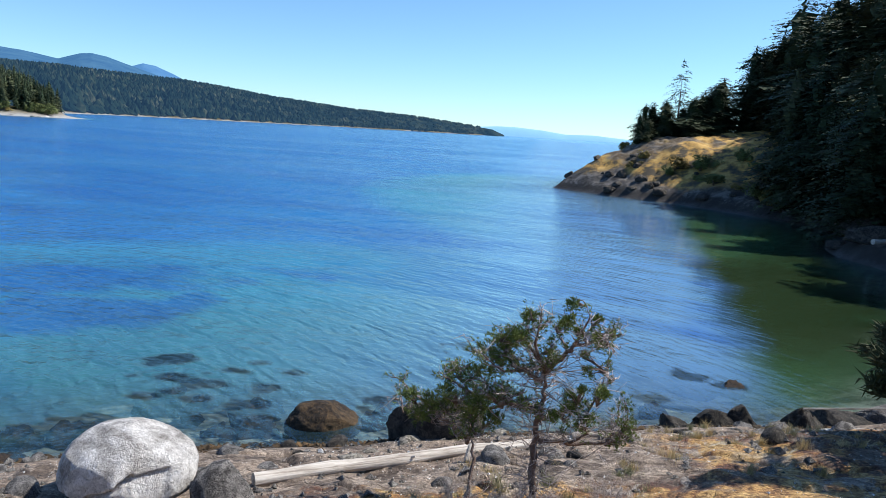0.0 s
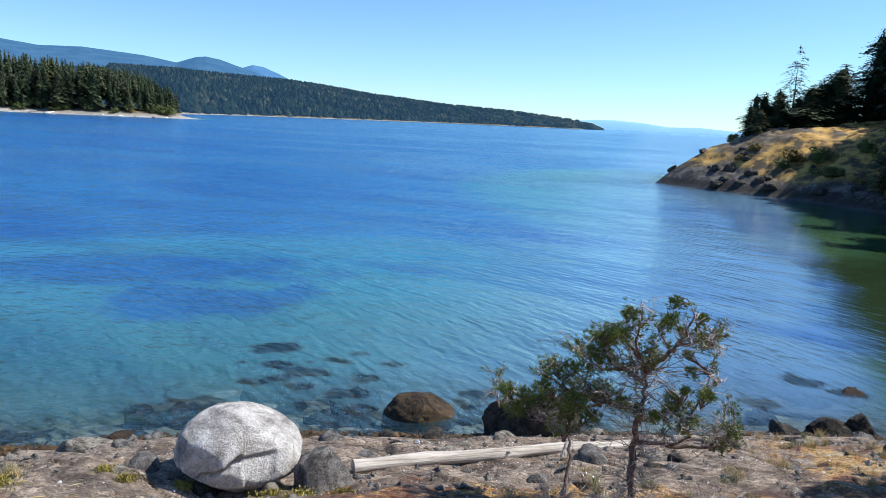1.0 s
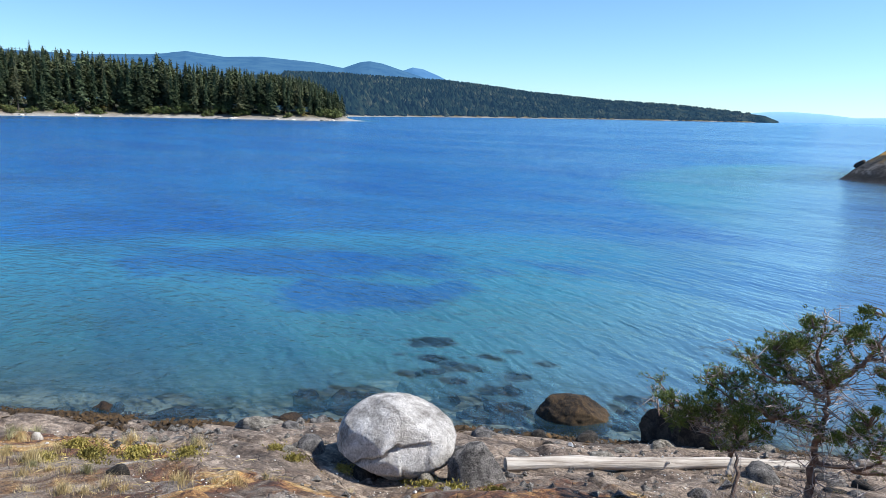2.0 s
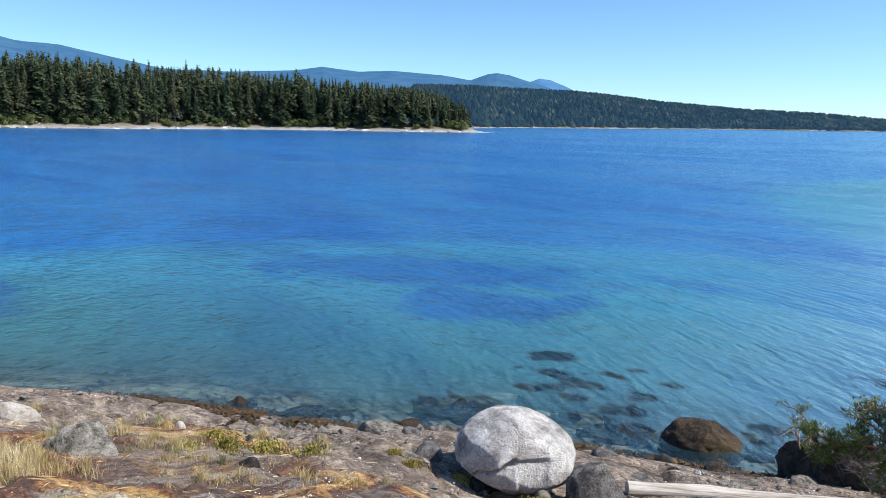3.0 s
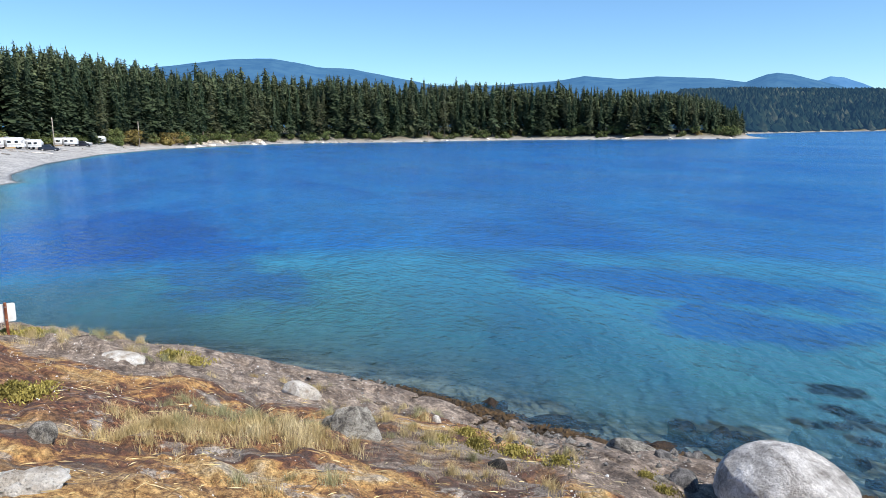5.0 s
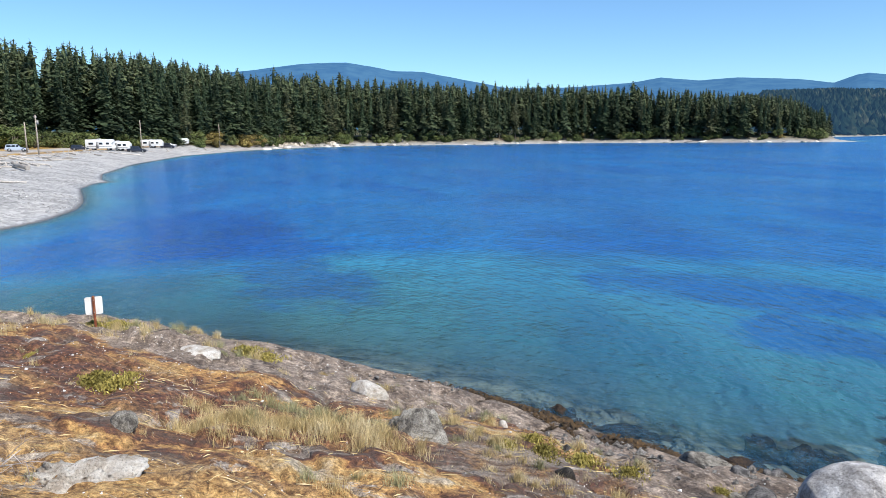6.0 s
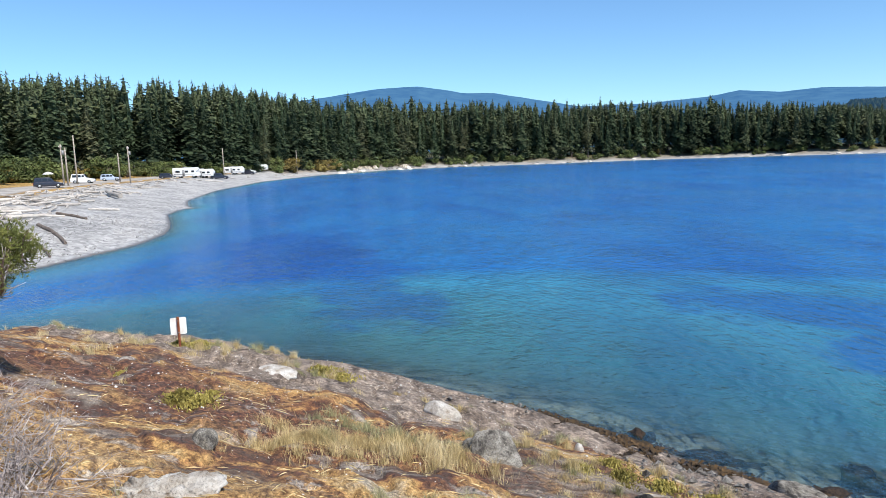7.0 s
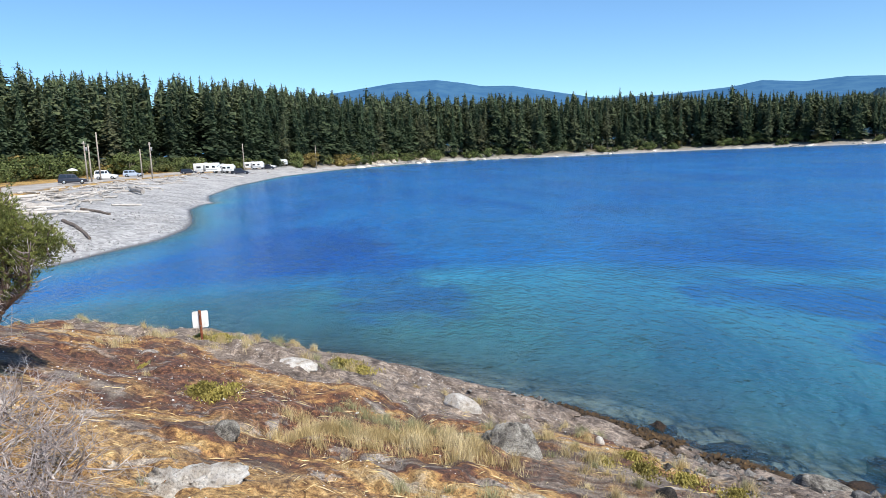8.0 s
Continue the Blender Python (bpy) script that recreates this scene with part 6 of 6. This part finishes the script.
# ======== vehicles, poles and the beach road ========
def paint(name, c, rough=0.3):
    m, t, b = material(name)
    t.links.new(mixc(t, calc(t, "MULTIPLY", noise_at(t, 3.0, 4), 0.25), c, tuple(v * 0.6 for v in c)), b.inputs["Base Color"])
    b.inputs["Roughness"].default_value = rough
    b.inputs["Coat Weight"].default_value = 0.4
    return m


white_paint, silver_paint, black_paint = paint("white_paint", (0.8, 0.8, 0.79)), paint("silver_blue_paint", (0.4, 0.46, 0.55)), paint("dark_blue_paint", (0.02, 0.022, 0.035))
window_glass = paint("dark_window_glass", (0.02, 0.025, 0.03), 0.05)
tyre_rubber = simple("tyre_rubber", [(0.4, (0.015, 0.015, 0.015)), (0.6, (0.03, 0.03, 0.03))], 20, 0.9, bumps=0)
rim_metal = simple("alloy_rim", [(0.4, (0.4, 0.4, 0.4)), (0.6, (0.55, 0.55, 0.55))], 20, 0.35, 0.9, bumps=0)
lamp_clear = simple("headlight_lens", [(0.4, (0.7, 0.7, 0.68)), (0.6, (0.8, 0.8, 0.8))], 20, 0.15, bumps=0)
lamp_red = simple("tail_light_lens", [(0.4, (0.35, 0.02, 0.015)), (0.6, (0.45, 0.03, 0.02))], 20, 0.2, bumps=0)
trim_grey = simple("grey_trim", [(0.4, (0.2, 0.2, 0.2)), (0.6, (0.3, 0.3, 0.3))], 12, 0.6, bumps=0)
pole_wood = simple("weathered_pole", [(0.35, (0.2, 0.16, 0.12)), (0.55, (0.38, 0.33, 0.28)), (0.7, (0.5, 0.46, 0.4))], 6, 0.9, bumps=0.3)


def prism(outline, half, taper=None, bevel=0.04):
    """A body from a side outline (x, z), of half width `half`; taper(z) narrows it upward."""
    bm = bmesh.new()
    sides = []
    for sgn in (-1, 1):
        sides.append([bm.verts.new((x, sgn * half * (taper(z) if taper else 1), z)) for x, z in outline])
    n = len(outline)
    bm.faces.new(sides[0])
    bm.faces.new(list(reversed(sides[1])))
    for i in range(n):
        bm.faces.new((sides[0][(i + 1) % n], sides[0][i], sides[1][i], sides[1][(i + 1) % n]))
    bmesh.ops.recalc_face_normals(bm, faces=bm.faces)
    if bevel:
        bmesh.ops.bevel(bm, geom=list(bm.edges), offset=bevel, segments=2, affect="EDGES", profile=0.6)
    return bm


def slab(cx, cy, cz, sx, sy, sz, bevel=0.02):
    bm = bmesh.new()
    bmesh.ops.create_cube(bm, size=1.0, matrix=Matrix.LocRotScale((cx, cy, cz), None, (sx, sy, sz)))
    bmesh.ops.bevel(bm, geom=list(bm.edges), offset=bevel, segments=2, affect="EDGES")
    return bm


def wheels(ob, spots, rad):
    for x, y in spots:
        s = 1 if y > 0 else -1
        v, f = tube([(x, y - 0.11, rad), (x, y + 0.11, rad)], [rad, rad], 16)
        w = part("wheel", mesh_of("wheel", v, f), tyre_rubber, ob)
        v, f = tube([(x, y + s * 0.10, rad), (x, y + s * 0.125, rad)], [rad * 0.62, rad * 0.55], 12)
        part("rim", mesh_of("rim", v, f), rim_metal, w)


def car(name, paint_mat, label, place, heading, long=4.6, tall=1.7, boxy=0.5):
    """A parked car: lower body, cabin with windows, wheels, lamps and bumpers; front to +x."""
    ob = new(name)
    h, belt = long / 2, tall * 0.56
    low = [(-h, 0.35), (-h + 0.05, belt * 0.95), (-h + 0.25, belt), (h * 0.42, belt), (h * 0.92, belt * 0.82), (h, belt * 0.6), (h, 0.32), (h * 0.6, 0.25), (-h * 0.7, 0.25)]
    part("body", prism(low, 0.9, None, 0.06), paint_mat, ob)
    back = -h + (0.1 if boxy > 0.4 else 0.35)
    cab = [(back, belt - 0.02), (back + 0.18, tall - 0.06), (back + 0.4, tall), (h * 0.02, tall), (h * 0.14, tall - 0.05), (h * 0.44, belt - 0.02)]
    part("cabin", prism(cab, 0.84, lambda z: 1 - 0.14 * (z - belt) / (tall - belt), 0.04), paint_mat, ob)
    zc, hw = (belt + tall) / 2, (tall - belt) * 0.29
    for s in (-1, 1):
        for x0, x1 in ((back + 0.3, -h * 0.42), (-h * 0.38, -h * 0.05), (-h * 0.01, h * 0.22)):
            y0, y1 = s * 0.84, s * 0.765
            me = mesh_of("side_window", [(x0, y0, zc - hw), (x1, y0, zc - hw), (x1 - 0.06, y1, zc + hw), (x0 + 0.06, y1, zc + hw), (x0, y0 - s * 0.05, zc - hw), (x1, y0 - s * 0.05, zc - hw), (x1 - 0.06, y1 - s * 0.05, zc + hw), (x0 + 0.06, y1 - s * 0.05, zc + hw)],
                         [(0, 1, 2, 3), (7, 6, 5, 4), (0, 4, 5, 1), (1, 5, 6, 2), (2, 6, 7, 3), (3, 7, 4, 0)], False)
            part("side_window", me, window_glass, ob)
        part("headlight", slab(h - 0.04, s * 0.66, belt * 0.68, 0.1, 0.34, 0.14), lamp_clear, ob)
        part("tail_light", slab(-h + 0.02, s * 0.72, belt * 0.78, 0.08, 0.2, 0.24), lamp_red, ob)
    part("windscreen", prism([(h * 0.145, tall - 0.1), (h * 0.165, tall - 0.08), (h * 0.425, belt + 0.04), (h * 0.4, belt + 0.03)], 0.7, None, 0), window_glass, ob)
    part("bumper", slab(h - 0.02, 0, 0.42, 0.14, 1.6, 0.2), trim_grey, ob)
    wheels(ob, [(x, s * 0.8) for x in (-h * 0.6, h * 0.62) for s in (-1, 1)], 0.36)
    ob.matrix_world = pose(place[0], place[1], h1(place[0], place[1]), 0, 0, heading)
    return tagged(ob, label, "car")


def camper(label, place, heading, long=7.5, tall=2.75, motor=False):
    """A white holiday trailer or motorhome."""
    ob = new("motorhome" if motor else "travel_trailer")
    h = long / 2
    shape = [(-h, 0.55), (-h, tall - 0.1), (-h + 0.15, tall), (h - 0.6, tall), (h, tall * 0.72), (h - 0.1, 0.6)]
    if motor:
        shape = [(-h, 0.5), (-h, tall - 0.1), (-h + 0.15, tall), (h - 0.5, tall), (h - 0.1, tall * 0.8), (h - 0.9, tall * 0.6), (h, tall * 0.38), (h, 0.5)]
    part("body", prism(shape, 1.2, None, 0.07), white_paint, ob)
    part("roof_unit", slab(-0.4, 0, tall + 0.12, 0.9, 0.7, 0.26, 0.05), trim_grey, ob)
    for s in (-1, 1):
        for x0, w in ((-h * 0.6, 1.2), (0.3, 0.9), (h * 0.55, 0.8)):
            part("side_window", slab(x0, s * 1.2, tall * 0.62, w, 0.05, 0.55), window_glass, ob)
        part("stripe", slab(-0.1, s * 1.203, tall * 0.36, long * 0.86, 0.03, 0.14, 0.005), trim_grey, ob)
    part("entry_door", slab(-h * 0.15, -1.21, tall * 0.5, 0.65, 0.05, 1.7), trim_grey, ob)
    part("bumper", slab(-h - 0.02, 0, 0.55, 0.12, 2.0, 0.15), trim_grey, ob)
    wheels(ob, [(x, s * 1.05) for x in ((-h * 0.45, h * 0.6) if motor else (-0.4, 0.5)) for s in (-1, 1)], 0.38)
    ob.matrix_world = pose(place[0], place[1], h1(place[0], place[1]), 0, 0, heading)
    return tagged(ob, label, "camper")


car("parked_suv", black_paint, "dark blue boxy off-road car parked by the beach road", (-139, -7.8), 92, 4.6, 1.8, 0.9)
car("parked_car", silver_paint, "silver-blue hatchback parked on the dry grass verge", (-185, 2.6), 80, 4.5, 1.6)
car("parked_van", white_paint, "white van parked beside the utility poles", (-168, -3.0), 75, 4.6, 2.0, 0.9)
camper("white motorhome parked above the shingle beach", (-211, 22.5), 70, 7.2, 2.9, True)
camper("white travel trailer parked above the shingle beach", (-214, 27.5), 66, 6.0, 2.6)
camper("white travel trailer under the trees by the beach", (-251.5, 42.4), 66, 6.8, 2.7)
camper("white travel trailer under the trees by the beach", (-279, 57.0), 60, 6.0, 2.6)
car("parked_pickup", black_paint, "dark pickup parked beside the trailers", (-212.6, 31.8), 66, 5.2, 1.8, 0.9)
car("parked_car", black_paint, "dark car parked behind the motorhome", (-205, 17.0), 75, 4.4, 1.5)
car("parked_car", black_paint, "dark car parked beside a trailer", (-255.0, 48.0), 60, 4.6, 1.8, 0.9)
car("parked_car", silver_paint, "silver car parked at the end of the beach road", (-292, 68.4), 55, 4.6, 1.6)
car("parked_car", white_paint, "white car parked under the trees", (-266, 50.5), 60, 4.6, 1.7)


def pole(x, y, top, rad, arm, label):
    ob = new("utility_pole")
    z = h1(x, y)
    v, f = tube([(0, 0, -0.5), (0, 0, (top - z) * 0.5), (0, 0, top - z)], [rad, rad * 0.85, rad * 0.7], 8)
    part("shaft", mesh_of("shaft", v, f), pole_wood, ob)
    if arm:
        part("crossarm", slab(0, 0, top - z - 0.5, 0.12, 2.0, 0.14, 0.01), pole_wood, ob)
        for s in (-0.85, 0, 0.85):
            v, f = tube([(0, s, top - z - 0.43), (0, s, top - z - 0.25)], [0.05, 0.03], 6)
            part("insulator", mesh_of("insulator", v, f), lamp_clear, ob)
        v, f = tube([(0.3, 0, top - z - 1.9), (0.3, 0, top - z - 1.1)], [0.22, 0.22], 10)
        part("transformer", mesh_of("transformer", v, f), trim_grey, ob)
    ob.matrix_world = pose(x, y, z, 0, 0, 75)
    tagged(ob, label, "pole", "poles along the beach road")


for x, y, top, arm in ((-150.1, -5.9, 10.5, True), (-150.1, -5.2, 9.9, False), (-160.1, -3.9, 12.6, False), (-165.1, 6.1, 10.4, True), (-178, 4.4, 9.2, False), (-232, 36, 11.0, False), (-291, 74.7, 10.9, False)):
    pole(x, y, top, 0.17, arm, "weathered wooden utility pole with a transformer" if arm else "bare weathered wooden pole by the beach road")


def parasol():
    ob = new("parasol")
    v, f = tube([(0, 0, -0.1), (0, 0, 1.2), (0, 0, 2.5)], [0.03, 0.03, 0.02], 6)
    part("pole", mesh_of("pole", v, f), pole_wood, ob)
    verts, faces = [(0, 0, 2.6)], []
    for k in range(16):
        a = k * math.pi / 8
        for q, z in ((0.55, 2.45), (1.05, 2.1)):
            r = q * (1.0 if k % 2 == 0 else 0.95)
            verts.append((r * math.cos(a), r * math.sin(a), z))
    for k in range(16):
        a, b = 1 + 2 * k, 1 + 2 * ((k + 1) % 16)
        faces += [(0, a, b), (a, a + 1, b + 1, b)]
    canopy = part("canopy", mesh_of("canopy", verts, faces, False), shell_white, ob, "pale cloth canopy")
    solid = canopy.modifiers.new("cloth", "SOLIDIFY")
    solid.thickness = 0.02
    ob.matrix_world = pose(-158, -8.8, h1(-158, -8.8))
    tagged(ob, "pale open parasol on the dry grass", "parasol")


parasol()


def far_shore_rocks():
    """Pale boulders and ledges along the far tideline, and the clay scars above it."""
    rs = np.random.RandomState(63)
    n = 0
    while n < 90:
        az, r = rs.uniform(30, 73), rs.uniform(300, 470)
        x, y = -math.sin(radians(az)) * r, math.cos(radians(az)) * r
        s = float(shore(np.array([x]), np.array([y]))[0])
        if not -1.5 < s < 7:
            continue
        w = rs.uniform(0.8, 2.6)
        stone("tideline_rock", (x, y, max(h1(x, y), -0.2) - 0.2), (w, w * 0.7, w * 0.35), (white_rock, lichen_rock, grey_rock)[rs.randint(3)], 400 + n % 12, "pale rock on the far tideline", rs.uniform(0, 360), level=2, cuts=6, lumpy=0.3, group="rocks of the far tideline")
        n += 1
    n = 0
    while n < 16:
        az, r = rs.uniform(60, 72.5), rs.uniform(330, 470)
        x, y = -math.sin(radians(az)) * r, math.cos(radians(az)) * r
        s = float(shore(np.array([x]), np.array([y]))[0])
        if not 8 < s < 12:
            continue
        stone("clay_bank", (x, y, h1(x, y) - 0.8), (rs.uniform(2, 4), 1.6, rs.uniform(1.0, 2.3)), clay, 500 + n, "pale eroded clay bank under the forest edge", 90 - az + rs.uniform(-20, 20), level=3, cuts=5, lumpy=0.4, group="clay banks")
        n += 1


clay = speckled("pale_clay", (0.42, 0.36, 0.28), (0.2, 0.16, 0.11), (0.62, 0.57, 0.49), 1.2, 0.4)
far_shore_rocks()
